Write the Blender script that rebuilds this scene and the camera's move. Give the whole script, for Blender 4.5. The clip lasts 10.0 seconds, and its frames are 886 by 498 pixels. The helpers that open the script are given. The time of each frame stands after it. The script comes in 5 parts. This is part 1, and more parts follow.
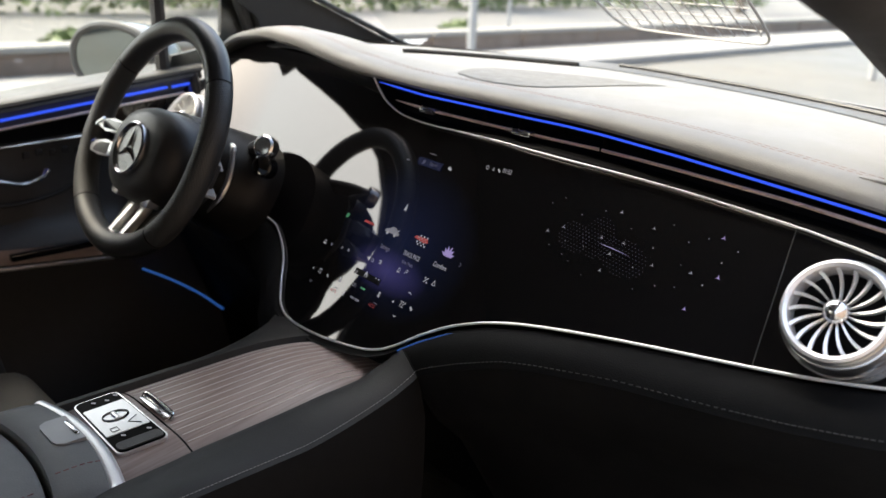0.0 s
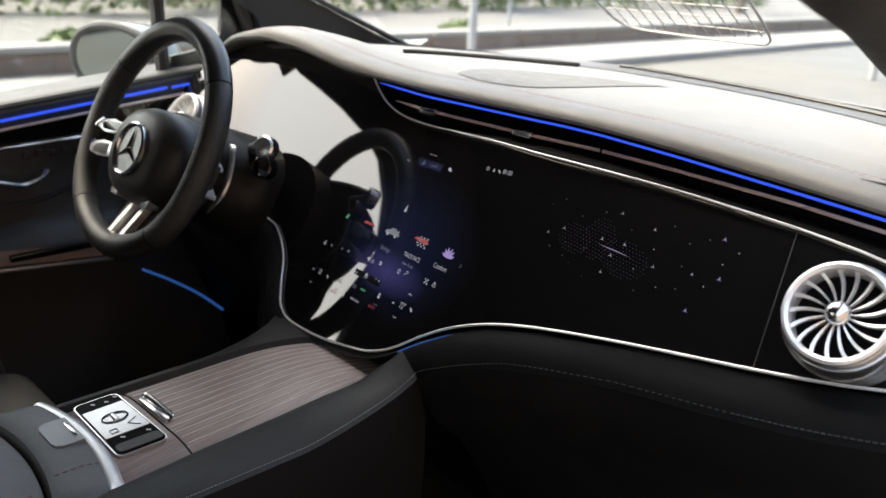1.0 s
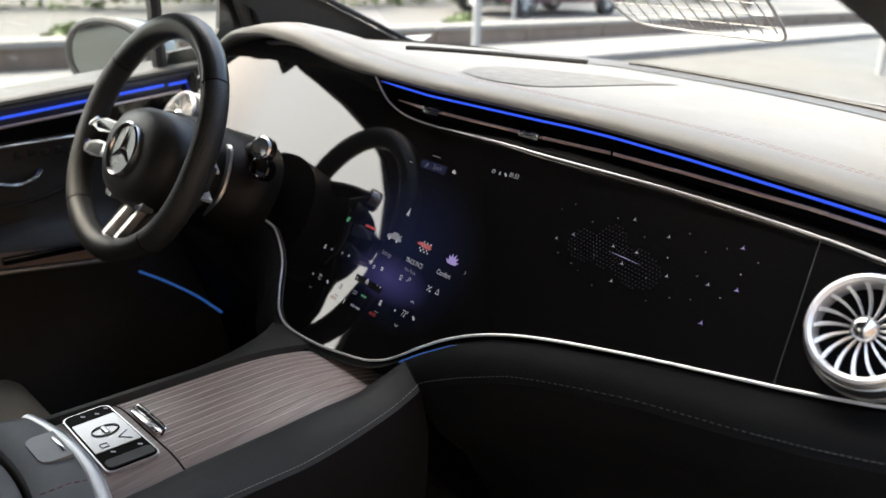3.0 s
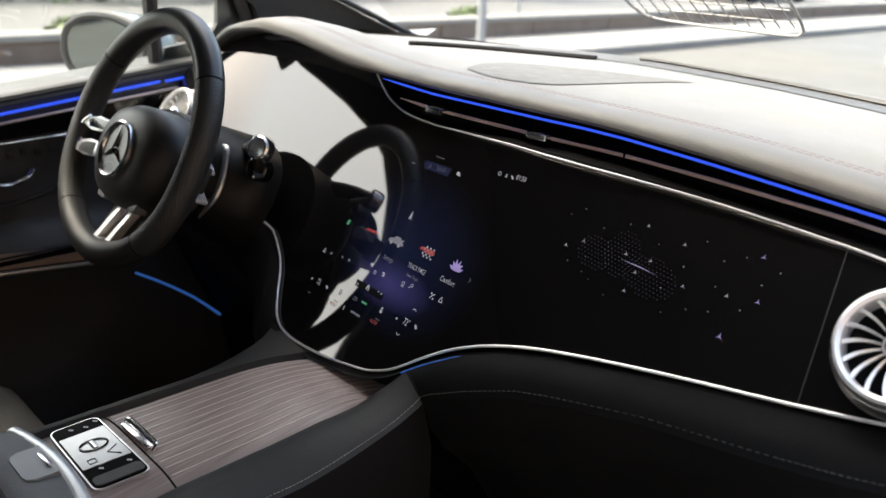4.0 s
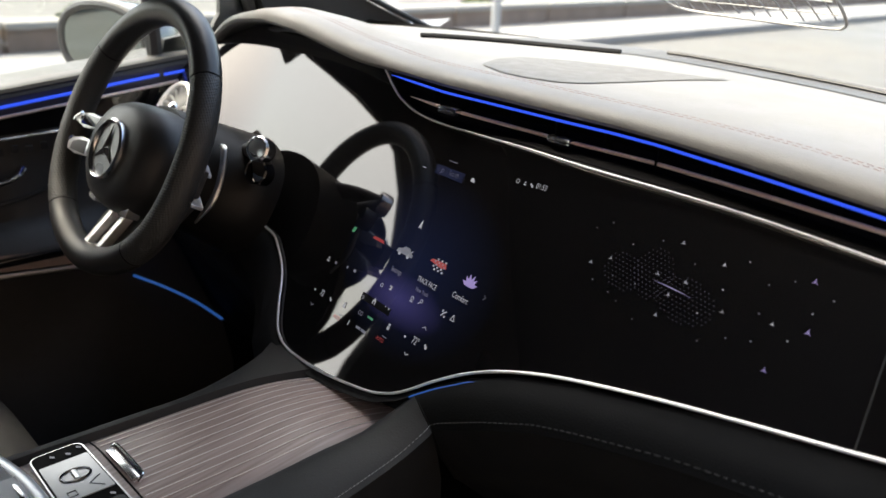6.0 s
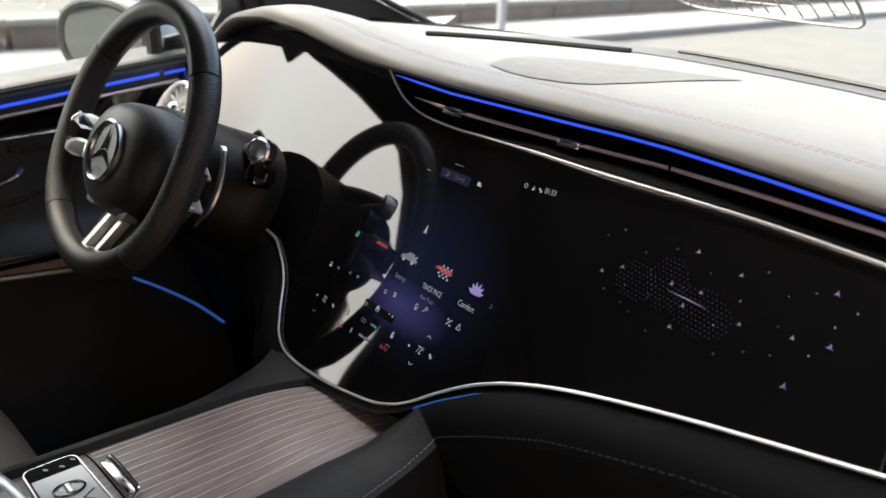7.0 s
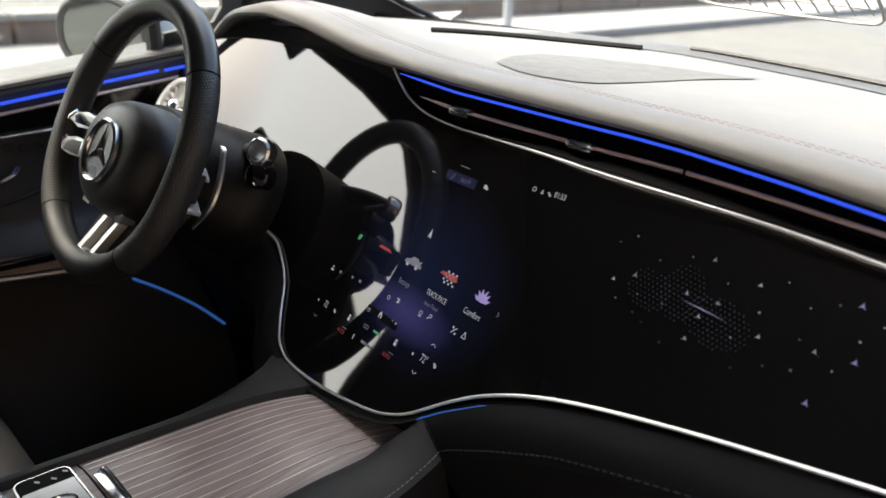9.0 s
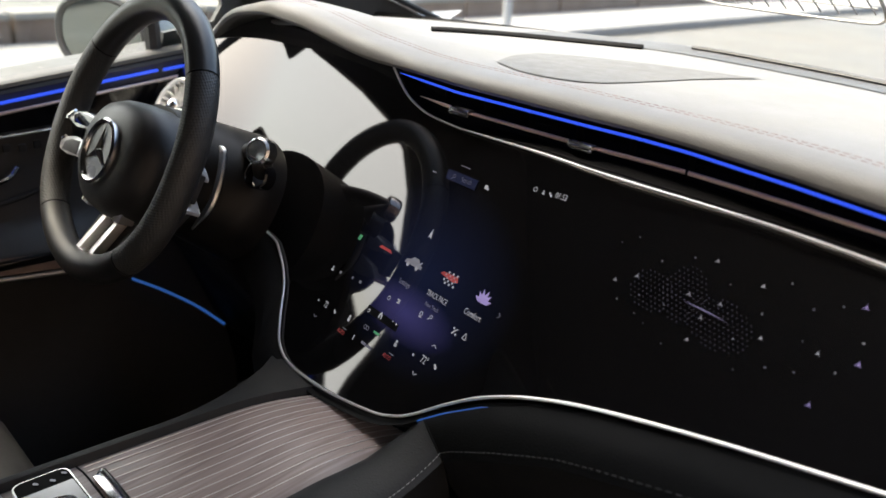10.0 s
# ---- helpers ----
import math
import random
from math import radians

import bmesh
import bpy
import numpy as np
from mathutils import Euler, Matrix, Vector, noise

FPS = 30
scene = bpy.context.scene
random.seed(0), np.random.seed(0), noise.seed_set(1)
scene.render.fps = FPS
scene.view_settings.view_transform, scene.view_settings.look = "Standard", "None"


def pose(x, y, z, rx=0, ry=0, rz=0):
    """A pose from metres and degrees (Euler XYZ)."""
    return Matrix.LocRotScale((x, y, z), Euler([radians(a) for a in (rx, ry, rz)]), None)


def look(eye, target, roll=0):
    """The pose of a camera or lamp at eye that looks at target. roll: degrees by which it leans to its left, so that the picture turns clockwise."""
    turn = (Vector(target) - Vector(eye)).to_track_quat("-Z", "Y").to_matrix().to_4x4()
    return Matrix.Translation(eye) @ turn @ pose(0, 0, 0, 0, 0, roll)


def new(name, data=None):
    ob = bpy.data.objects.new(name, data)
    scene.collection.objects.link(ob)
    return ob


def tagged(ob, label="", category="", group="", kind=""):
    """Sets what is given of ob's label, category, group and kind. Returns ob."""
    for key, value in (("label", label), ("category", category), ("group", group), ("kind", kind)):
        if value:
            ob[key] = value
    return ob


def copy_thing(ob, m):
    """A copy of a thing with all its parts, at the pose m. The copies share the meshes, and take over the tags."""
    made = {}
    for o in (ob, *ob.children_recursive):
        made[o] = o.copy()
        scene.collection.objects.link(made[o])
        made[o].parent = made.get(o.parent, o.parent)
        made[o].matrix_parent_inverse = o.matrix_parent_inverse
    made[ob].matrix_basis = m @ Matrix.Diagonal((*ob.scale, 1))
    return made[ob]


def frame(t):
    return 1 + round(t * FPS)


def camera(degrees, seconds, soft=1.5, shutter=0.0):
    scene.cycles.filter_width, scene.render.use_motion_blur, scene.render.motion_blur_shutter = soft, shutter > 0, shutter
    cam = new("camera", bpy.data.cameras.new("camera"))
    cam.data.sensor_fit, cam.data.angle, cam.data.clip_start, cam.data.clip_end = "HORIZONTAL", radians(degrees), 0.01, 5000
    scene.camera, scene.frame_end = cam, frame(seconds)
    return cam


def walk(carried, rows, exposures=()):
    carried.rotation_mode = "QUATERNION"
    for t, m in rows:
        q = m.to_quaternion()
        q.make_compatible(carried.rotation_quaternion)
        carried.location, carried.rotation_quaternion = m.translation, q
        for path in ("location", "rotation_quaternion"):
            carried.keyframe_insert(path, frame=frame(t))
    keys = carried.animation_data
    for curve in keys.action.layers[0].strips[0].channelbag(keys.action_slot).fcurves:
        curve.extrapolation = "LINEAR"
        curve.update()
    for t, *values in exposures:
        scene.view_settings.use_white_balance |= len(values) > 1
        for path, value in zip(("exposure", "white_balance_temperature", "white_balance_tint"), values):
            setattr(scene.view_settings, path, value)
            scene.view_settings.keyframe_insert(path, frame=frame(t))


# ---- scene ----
cam = camera(54.8, 10.0)

PATH = [
    (0, (0.847, -0.538, 1.218), (-0.503, 0.79, 0.574), 2.5),
    (2, (0.836, -0.527, 1.219), (-0.515, 0.798, 0.572), 2.5),
    (2.5, (0.827, -0.518, 1.219), (-0.525, 0.804, 0.568), 2.5),
    (4, (0.781, -0.473, 1.218), (-0.576, 0.834, 0.545), 2.4),
    (4.5, (0.764, -0.454, 1.218), (-0.594, 0.846, 0.536), 2.4),
    (5, (0.748, -0.44, 1.219), (-0.61, 0.856, 0.528), 2.3),
    (5.5, (0.733, -0.427, 1.217), (-0.631, 0.86, 0.521), 2.4),
    (7, (0.697, -0.395, 1.217), (-0.678, 0.873, 0.507), 2.4),
    (7.5, (0.687, -0.386, 1.217), (-0.689, 0.878, 0.502), 2.4),
    (8, (0.68, -0.38, 1.216), (-0.698, 0.88, 0.499), 2.4),
    (8.5, (0.675, -0.377, 1.218), (-0.701, 0.882, 0.495), 2.3),
    (9, (0.673, -0.373, 1.216), (-0.707, 0.883, 0.494), 2.4),
    (10, (0.669, -0.371, 1.216), (-0.709, 0.885, 0.492), 2.4),
]
walk(cam, [(t, look(eye, target, roll)) for t, eye, target, roll in PATH],
     exposures=[(0, 2.80, 7050, 5), (10, 2.80, 7050, 5)])

# depth of field of the lens: cabin sharp, street soft
cam.data.dof.use_dof = True
cam.data.dof.focus_distance = 0.95
cam.data.dof.aperture_fstop = 5.2

# ---------------------------------------------------------------- light
world = bpy.data.worlds.new("overcast_sky")
scene.world = world
world.use_nodes = True
wn = world.node_tree
wn.nodes.clear()
sky = wn.nodes.new("ShaderNodeTexSky")
sky.sky_type = "NISHITA"
sky.sun_disc = False
sky.sun_elevation = radians(58)
sky.sun_rotation = radians(-116)
sky.dust_density = 6.0
sky.air_density = 1.0
sky.ozone_density = 1.0
wbg = wn.nodes.new("ShaderNodeBackground")
wbg.inputs["Strength"].default_value = 0.15
wout = wn.nodes.new("ShaderNodeOutputWorld")
wn.links.new(sky.outputs[0], wbg.inputs[0])
wn.links.new(wbg.outputs[0], wout.inputs[0])

sun = new("sun", bpy.data.lights.new("sun", "SUN"))
sun.data.energy = 0.5
sun.data.angle = radians(20)
sun.data.color = (1.0, 0.985, 0.965)
sun.matrix_world = look((-4.76, -2.32, 8.48), (0, 0, 0))


# ---------------------------------------------------------------- materials
def mat(name, color, rough=0.5, metal=0.0, grain=0.0, scale=60.0, bump=0.0, bscale=400.0, coat=0.0,
        emit=None, estr=0.0, spec=0.5, rvar=0.1):
    m = bpy.data.materials.new(name)
    m.use_nodes = True
    nt = m.node_tree
    b = nt.nodes["Principled BSDF"]
    b.inputs["Base Color"].default_value = (*color, 1)
    b.inputs["Roughness"].default_value = rough
    b.inputs["Metallic"].default_value = metal
    b.inputs["Coat Weight"].default_value = coat
    b.inputs["Specular IOR Level"].default_value = spec
    co = nt.nodes.new("ShaderNodeTexCoord")
    if grain > 0:
        n1 = nt.nodes.new("ShaderNodeTexNoise")
        n1.inputs["Scale"].default_value = scale
        n1.inputs["Detail"].default_value = 6
        nt.links.new(co.outputs["Object"], n1.inputs["Vector"])
        n2 = nt.nodes.new("ShaderNodeTexNoise")
        n2.inputs["Scale"].default_value = scale * 0.12
        n2.inputs["Detail"].default_value = 3
        nt.links.new(co.outputs["Object"], n2.inputs["Vector"])
        add = nt.nodes.new("ShaderNodeMath")
        add.operation = "ADD"
        nt.links.new(n1.outputs[0], add.inputs[0])
        nt.links.new(n2.outputs[0], add.inputs[1])
        mr = nt.nodes.new("ShaderNodeMapRange")
        mr.inputs["From Min"].default_value = 0.6
        mr.inputs["From Max"].default_value = 1.4
        mr.inputs["To Min"].default_value = 1 - grain
        mr.inputs["To Max"].default_value = 1 + grain
        nt.links.new(add.outputs[0], mr.inputs["Value"])
        mx = nt.nodes.new("ShaderNodeMix")
        mx.data_type = "RGBA"
        mx.blend_type = "MULTIPLY"
        mx.inputs["Factor"].default_value = 1
        mx.inputs["A"].default_value = (*color, 1)
        nt.links.new(mr.outputs[0], mx.inputs["B"])
        nt.links.new(mx.outputs["Result"], b.inputs["Base Color"])
        rr = nt.nodes.new("ShaderNodeMapRange")
        rr.inputs["From Min"].default_value = 0.3
        rr.inputs["From Max"].default_value = 0.7
        rr.inputs["To Min"].default_value = max(0.0, rough - rvar)
        rr.inputs["To Max"].default_value = min(1.0, rough + rvar)
        nt.links.new(n2.outputs[0], rr.inputs["Value"])
        nt.links.new(rr.outputs[0], b.inputs["Roughness"])
    if bump > 0:
        v = nt.nodes.new("ShaderNodeTexVoronoi")
        v.inputs["Scale"].default_value = bscale
        nt.links.new(co.outputs["Object"], v.inputs["Vector"])
        bp = nt.nodes.new("ShaderNodeBump")
        bp.inputs["Strength"].default_value = bump
        bp.inputs["Distance"].default_value = 0.0006
        nt.links.new(v.outputs["Distance"], bp.inputs["Height"])
        nt.links.new(bp.outputs[0], b.inputs["Normal"])
    if emit:
        b.inputs["Emission Color"].default_value = (*emit, 1)
        b.inputs["Emission Strength"].default_value = estr
    return m


M_PAD = mat("grey_dash_leather", (0.155, 0.155, 0.152), 0.6, grain=0.06, scale=90, bump=0.25, bscale=700)
M_GREYLEA = mat("grey_armrest_leather", (0.135, 0.135, 0.130), 0.5, grain=0.08, scale=80, bump=0.3, bscale=600)
M_BLACKLEA = mat("black_leather", (0.0085, 0.0087, 0.0092), 0.62, grain=0.15, scale=70, bump=0.35, bscale=550, spec=0.08)
M_ROLL = mat("soft_black_roll_leather", (0.0050, 0.0051, 0.0053), 0.65, grain=0.12, scale=70, bump=0.3, bscale=600, spec=0.06)
M_CHARLEA = mat("charcoal_leather", (0.025, 0.0252, 0.0248), 0.55, grain=0.12, scale=70, bump=0.3, bscale=600, spec=0.25)
M_RIMLEA = mat("black_rim_leather", (0.019, 0.0195, 0.020), 0.40, grain=0.12, scale=60, bump=0.15, bscale=900)
M_DOORLEA = mat("dark_door_leather", (0.050, 0.050, 0.051), 0.5, grain=0.12, scale=70, bump=0.2, bscale=700)
M_SEATLEA = mat("charcoal_seat_leather", (0.060, 0.060, 0.060), 0.5, grain=0.12, scale=50, bump=0.3, bscale=500)
M_PERF = mat("perforated_rim_leather", (0.026, 0.027, 0.027), 0.48, grain=0.1, scale=60)
M_SOFTBLACK = mat("soft_black_plastic", (0.027, 0.027, 0.028), 0.45, grain=0.1, scale=90, bump=0.15, bscale=1200)
M_GLOSSBLACK = mat("gloss_black_plastic", (0.006, 0.006, 0.007), 0.08, grain=0.05, scale=20, rvar=0.02)
# near-black for recesses, slots and gaps: their shade is put into the colour
M_VOID = mat("shade_black", (0.0025, 0.0025, 0.0026), 0.7, grain=0.1, spec=0.1)
M_CHROME = mat("satin_chrome", (0.78, 0.78, 0.79), 0.2, 1.0, grain=0.04, scale=30, rvar=0.05)
M_SILVER = mat("brushed_silver", (0.68, 0.68, 0.68), 0.32, 1.0, grain=0.06, scale=120, rvar=0.08)
M_COPPER = mat("warm_metal_trim", (0.88, 0.70, 0.62), 0.32, 0.5, grain=0.05, scale=40, rvar=0.06)
M_ALU = mat("bright_anodised_aluminium", (0.84, 0.84, 0.84), 0.34, 0.55, grain=0.04, scale=60, rvar=0.06)
M_KEY = mat("pale_gloss_key", (0.46, 0.47, 0.48), 0.2, 0.4, grain=0.03, scale=25, rvar=0.04)
M_LED = mat("blue_light_strip", (0.02, 0.05, 0.5), 0.4, emit=(0.03, 0.10, 1.0), estr=0.13)
M_LEDDIM = mat("dim_blue_light_strip", (0.02, 0.05, 0.3), 0.4, emit=(0.03, 0.14, 0.55), estr=0.075)
M_UI = mat("lit_white_graphics", (0.3, 0.3, 0.35), 0.3, emit=(0.7, 0.72, 0.85), estr=0.042)
M_UIDIM = mat("dim_grey_graphics", (0.2, 0.2, 0.25), 0.3, emit=(0.5, 0.52, 0.7), estr=0.016)
M_UIRED = mat("lit_red_graphics", (0.4, 0.05, 0.05), 0.3, emit=(1.0, 0.14, 0.16), estr=0.018)
M_UIVIO = mat("lit_violet_graphics", (0.3, 0.25, 0.5), 0.3, emit=(0.45, 0.36, 0.85), estr=0.05)
M_UIGREEN = mat("lit_green_graphics", (0.1, 0.4, 0.2), 0.3, emit=(0.15, 0.6, 0.35), estr=0.014)
M_STITCH = mat("grey_thread", (0.42, 0.41, 0.40), 0.7)
M_PINKSTITCH = mat("faded_red_thread", (0.215, 0.125, 0.125), 0.7)
M_REDSTITCH = mat("red_thread", (0.20, 0.035, 0.04), 0.7)
M_BODYPAINT = mat("pale_silver_paint", (0.62, 0.63, 0.64), 0.25, 0.3, grain=0.03, scale=15, coat=0.6)
M_HEAD = mat("dark_headliner_fabric", (0.02, 0.02, 0.021), 0.9, grain=0.15, scale=200)
M_CARPET = mat("black_carpet", (0.012, 0.012, 0.012), 0.95, grain=0.3, scale=300)
M_SPK = mat("grey_speaker_mesh", (0.095, 0.095, 0.093), 0.65, grain=0.06, scale=400, bump=0.5, bscale=900)


def glass_material(name, tint=(1, 1, 1)):
    m = bpy.data.materials.new(name)
    m.use_nodes = True
    nt = m.node_tree
    nt.nodes.clear()
    tr = nt.nodes.new("ShaderNodeBsdfTransparent")
    tr.inputs[0].default_value = (*tint, 1)
    gl = nt.nodes.new("ShaderNodeBsdfGlossy")
    gl.inputs["Roughness"].default_value = 0.01
    lw = nt.nodes.new("ShaderNodeLayerWeight")
    lw.inputs["Blend"].default_value = 0.5
    pw5 = nt.nodes.new("ShaderNodeMath")
    pw5.operation = "POWER"
    pw5.inputs[1].default_value = 5.0
    nt.links.new(lw.outputs["Facing"], pw5.inputs[0])
    fr = nt.nodes.new("ShaderNodeMath")
    fr.operation = "MULTIPLY_ADD"
    fr.inputs[1].default_value = 0.93
    fr.inputs[2].default_value = 0.05
    nt.links.new(pw5.outputs[0], fr.inputs[0])
    mx = nt.nodes.new("ShaderNodeMixShader")
    out = nt.nodes.new("ShaderNodeOutputMaterial")
    nt.links.new(fr.outputs[0], mx.inputs[0])
    nt.links.new(tr.outputs[0], mx.inputs[1])
    nt.links.new(gl.outputs[0], mx.inputs[2])
    nt.links.new(mx.outputs[0], out.inputs[0])
    return m


M_GLASS = glass_material("clear_window_glass", (0.86, 0.88, 0.87))


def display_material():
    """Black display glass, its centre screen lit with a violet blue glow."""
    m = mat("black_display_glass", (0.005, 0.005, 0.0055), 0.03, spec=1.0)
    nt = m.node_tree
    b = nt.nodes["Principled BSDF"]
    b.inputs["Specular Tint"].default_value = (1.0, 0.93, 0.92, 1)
    co = nt.nodes.new("ShaderNodeTexCoord")
    total = None
    for cx, cz, rx, rz, col in ((0.0403, 0.8239, 0.085, 0.028, (0.030, 0.026, 0.105)),
                                (0.0458, 0.8629, 0.14, 0.095, (0.004, 0.007, 0.026))):
        mp = nt.nodes.new("ShaderNodeMapping")
        mp.vector_type = "TEXTURE"
        mp.inputs["Location"].default_value = (cx, 0.0, cz)
        mp.inputs["Scale"].default_value = (rx, 1000, rz)
        nt.links.new(co.outputs["Object"], mp.inputs["Vector"])
        g = nt.nodes.new("ShaderNodeTexGradient")
        g.gradient_type = "SPHERICAL"
        nt.links.new(mp.outputs[0], g.inputs["Vector"])
        ml = nt.nodes.new("ShaderNodeMix")
        ml.data_type = "RGBA"
        ml.inputs["A"].default_value = (0, 0, 0, 1)
        ml.inputs["B"].default_value = (*col, 1)
        nt.links.new(g.outputs["Fac"], ml.inputs["Factor"])
        if total is None:
            total = ml.outputs["Result"]
        else:
            ad = nt.nodes.new("ShaderNodeMix")
            ad.data_type = "RGBA"
            ad.blend_type = "ADD"
            ad.inputs["Factor"].default_value = 1
            nt.links.new(total, ad.inputs["A"])
            nt.links.new(ml.outputs["Result"], ad.inputs["B"])
            total = ad.outputs["Result"]
    nt.links.new(total, b.inputs["Emission Color"])
    b.inputs["Emission Strength"].default_value = 0.15
    return m


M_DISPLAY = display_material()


def wood_material():
    m = mat("open_pore_brown_wood", (0.16, 0.11, 0.095), 0.38, bump=0.0)
    nt = m.node_tree
    b = nt.nodes["Principled BSDF"]
    co = nt.nodes.new("ShaderNodeTexCoord")
    mp = nt.nodes.new("ShaderNodeMapping")
    mp.inputs["Scale"].default_value = (260, 9, 60)
    mp.inputs["Rotation"].default_value = (0, 0, radians(9))
    nt.links.new(co.outputs["Object"], mp.inputs["Vector"])
    n = nt.nodes.new("ShaderNodeTexNoise")
    n.inputs["Scale"].default_value = 1.0
    n.inputs["Detail"].default_value = 8
    nt.links.new(mp.outputs[0], n.inputs["Vector"])
    r = nt.nodes.new("ShaderNodeValToRGB")
    r.color_ramp.elements[0].position = 0.3
    r.color_ramp.elements[0].color = (0.245, 0.180, 0.158, 1)
    r.color_ramp.elements[1].position = 0.72
    r.color_ramp.elements[1].color = (0.43, 0.335, 0.300, 1)
    nt.links.new(n.outputs[0], r.inputs[0])
    nt.links.new(r.outputs[0], b.inputs["Base Color"])
    bp = nt.nodes.new("ShaderNodeBump")
    bp.inputs["Strength"].default_value = 0.25
    bp.inputs["Distance"].default_value = 0.0004
    nt.links.new(n.outputs[0], bp.inputs["Height"])
    nt.links.new(bp.outputs[0], b.inputs["Normal"])
    return m


M_WOOD = wood_material()
M_INLAY = mat("pale_metal_inlay", (0.75, 0.70, 0.67), 0.35, 0.6, grain=0.04, scale=50)


# ---------------------------------------------------------------- mesh helpers
def part(name, bm, material, parent=None, label="", smooth=True):
    """Links a bmesh as one mesh object under a thing or a part."""
    bmesh.ops.recalc_face_normals(bm, faces=bm.faces)
    me = bpy.data.meshes.new(name)
    bm.to_mesh(me)
    bm.free()
    if smooth:
        me.polygons.foreach_set("use_smooth", [True] * len(me.polygons))
        me.set_sharp_from_angle(angle=radians(38))
    me.materials.append(material)
    ob = new(name, me)
    if parent is not None:
        ob.parent = parent
    if label:
        ob["label"] = label
    return ob


def thing(name, label, category, group="", kind=""):
    return tagged(new(name), label, category, group, kind)


def curve(pts, n):
    """Points evenly spread along a Catmull-Rom curve through pts."""
    P = [Vector(p) for p in pts]
    P = [P[0] * 2 - P[1]] + P + [P[-1] * 2 - P[-2]]
    out = []
    seg = len(P) - 3
    for i in range(n):
        f = i / (n - 1) * seg
        k = min(int(f), seg - 1)
        u = f - k
        a, b, c, d = P[k:k + 4]
        out.append(0.5 * ((2 * b) + (c - a) * u + (2 * a - 5 * b + 4 * c - d) * u * u + (3 * b - a - 3 * c + d) * u ** 3))
    return out


def grid(rows, wrap=False, close=False, caps=True):
    """A surface through rows of points. wrap closes each row, close joins last row to first."""
    bm = bmesh.new()
    V = [[bm.verts.new(p) for p in r] for r in rows]
    n = len(V[0])
    for i in range(len(V) if close else len(V) - 1):
        a, b = V[i], V[(i + 1) % len(V)]
        for j in range(n if wrap else n - 1):
            k = (j + 1) % n
            bm.faces.new((a[j], a[k], b[k], b[j]))
    if wrap and caps and not close:
        bm.faces.new(V[0])
        bm.faces.new(V[-1])
    return bm


def tube(pts, r, sides=8, flat=1.0, up=(0, 0, 1), taper=None, closed=False):
    """A rod along pts; flat squashes it along the up direction."""
    P = [Vector(p) for p in pts]
    rows = []
    n = len(P)
    for i, p in enumerate(P):
        if closed:
            t = (P[(i + 1) % n] - P[i - 1]).normalized()
        else:
            t = (P[min(i + 1, n - 1)] - P[max(i - 1, 0)]).normalized()
        s = t.cross(Vector(up))
        s = s.normalized() if s.length > 1e-6 else Vector((1, 0, 0))
        w = s.cross(t).normalized()
        rr = r * (taper[i] if taper else 1)
        rows.append([p + s * rr * math.cos(a) + w * rr * flat * math.sin(a)
                     for a in (2 * math.pi * k / sides for k in range(sides))])
    return grid(rows, wrap=True, close=closed)


def box(c, size, bevel=0.0, m=None, segs=2):
    bm = bmesh.new()
    bmesh.ops.create_cube(bm, size=1)
    bmesh.ops.scale(bm, vec=size, verts=bm.verts)
    if bevel > 0:
        bmesh.ops.bevel(bm, geom=bm.edges[:], offset=bevel, segments=segs, profile=0.6, affect="EDGES")
    if m is not None:
        bmesh.ops.transform(bm, matrix=m, verts=bm.verts)
    bmesh.ops.translate(bm, vec=c, verts=bm.verts)
    return bm


def slab(outline, depth):
    """A plate: outline is a closed list of points, depth a vector to its back."""
    bm = bmesh.new()
    d = Vector(depth)
    a = [bm.verts.new(p) for p in outline]
    b = [bm.verts.new(Vector(p) + d) for p in outline]
    n = len(a)
    bm.faces.new(a)
    bm.faces.new(b[::-1])
    for i in range(n):
        bm.faces.new((a[i], b[i], b[(i + 1) % n], a[(i + 1) % n]))
    return bm


def join(*bms):
    out = bmesh.new()
    for b in bms:
        me = bpy.data.meshes.new("join")
        b.to_mesh(me)
        b.free()
        out.from_mesh(me)
        bpy.data.meshes.remove(me)
    return out


def revolve(profile, m, sides=48):
    """Turns (radius, height) pairs round the z axis of m."""
    rows = [[m @ Vector((r * math.cos(a), r * math.sin(a), h)) for a in (2 * math.pi * k / sides for k in range(sides))]
            for r, h in profile]
    return grid(rows, wrap=True, caps=False)


def at(table, x):
    xs, ys = zip(*table)
    return float(np.interp(x, xs, ys))


def smoother(table, x, w=0.03):
    return sum(at(table, x + d * w) for d in (-1, -0.5, 0, 0.5, 1)) / 5


# ---------------------------------------------------------------- cabin lines (x: right, y: forward)
def ease(a, b, x):
    u = max(0.0, min(1.0, (x - a) / (b - a)))
    return u * u * (3 - 2 * u)


def glass_y(x, z):
    """The display: one flat sheet turned to the driver that bends back beside the passenger and at the door."""
    sheet = 0.1977 - 0.0947 * (x + 0.05) + 0.5575 * (z - 0.89) - 1.5 * max(0.0, 0.80 - z) ** 2
    k = min(0.8, max(0.6, 0.87 - 0.53 * (x - 0.13))) if x > 0 else 0.72
    w = ease(0.12, 0.45, x) + ease(0.42, 0.62, -x)
    return sheet + (0.22 + k * (z - 0.92) - sheet) * w


def glass_axes(x, z):
    """Across, up and outward directions of the display glass."""
    side = Vector((0.002, glass_y(x + 0.001, z) - glass_y(x - 0.001, z), 0)).normalized()
    up = Vector((0, glass_y(x, z + 0.001) - glass_y(x, z - 0.001), 0.002)).normalized()
    nrm = side.cross(up).normalized()
    return side, nrm.cross(side), nrm


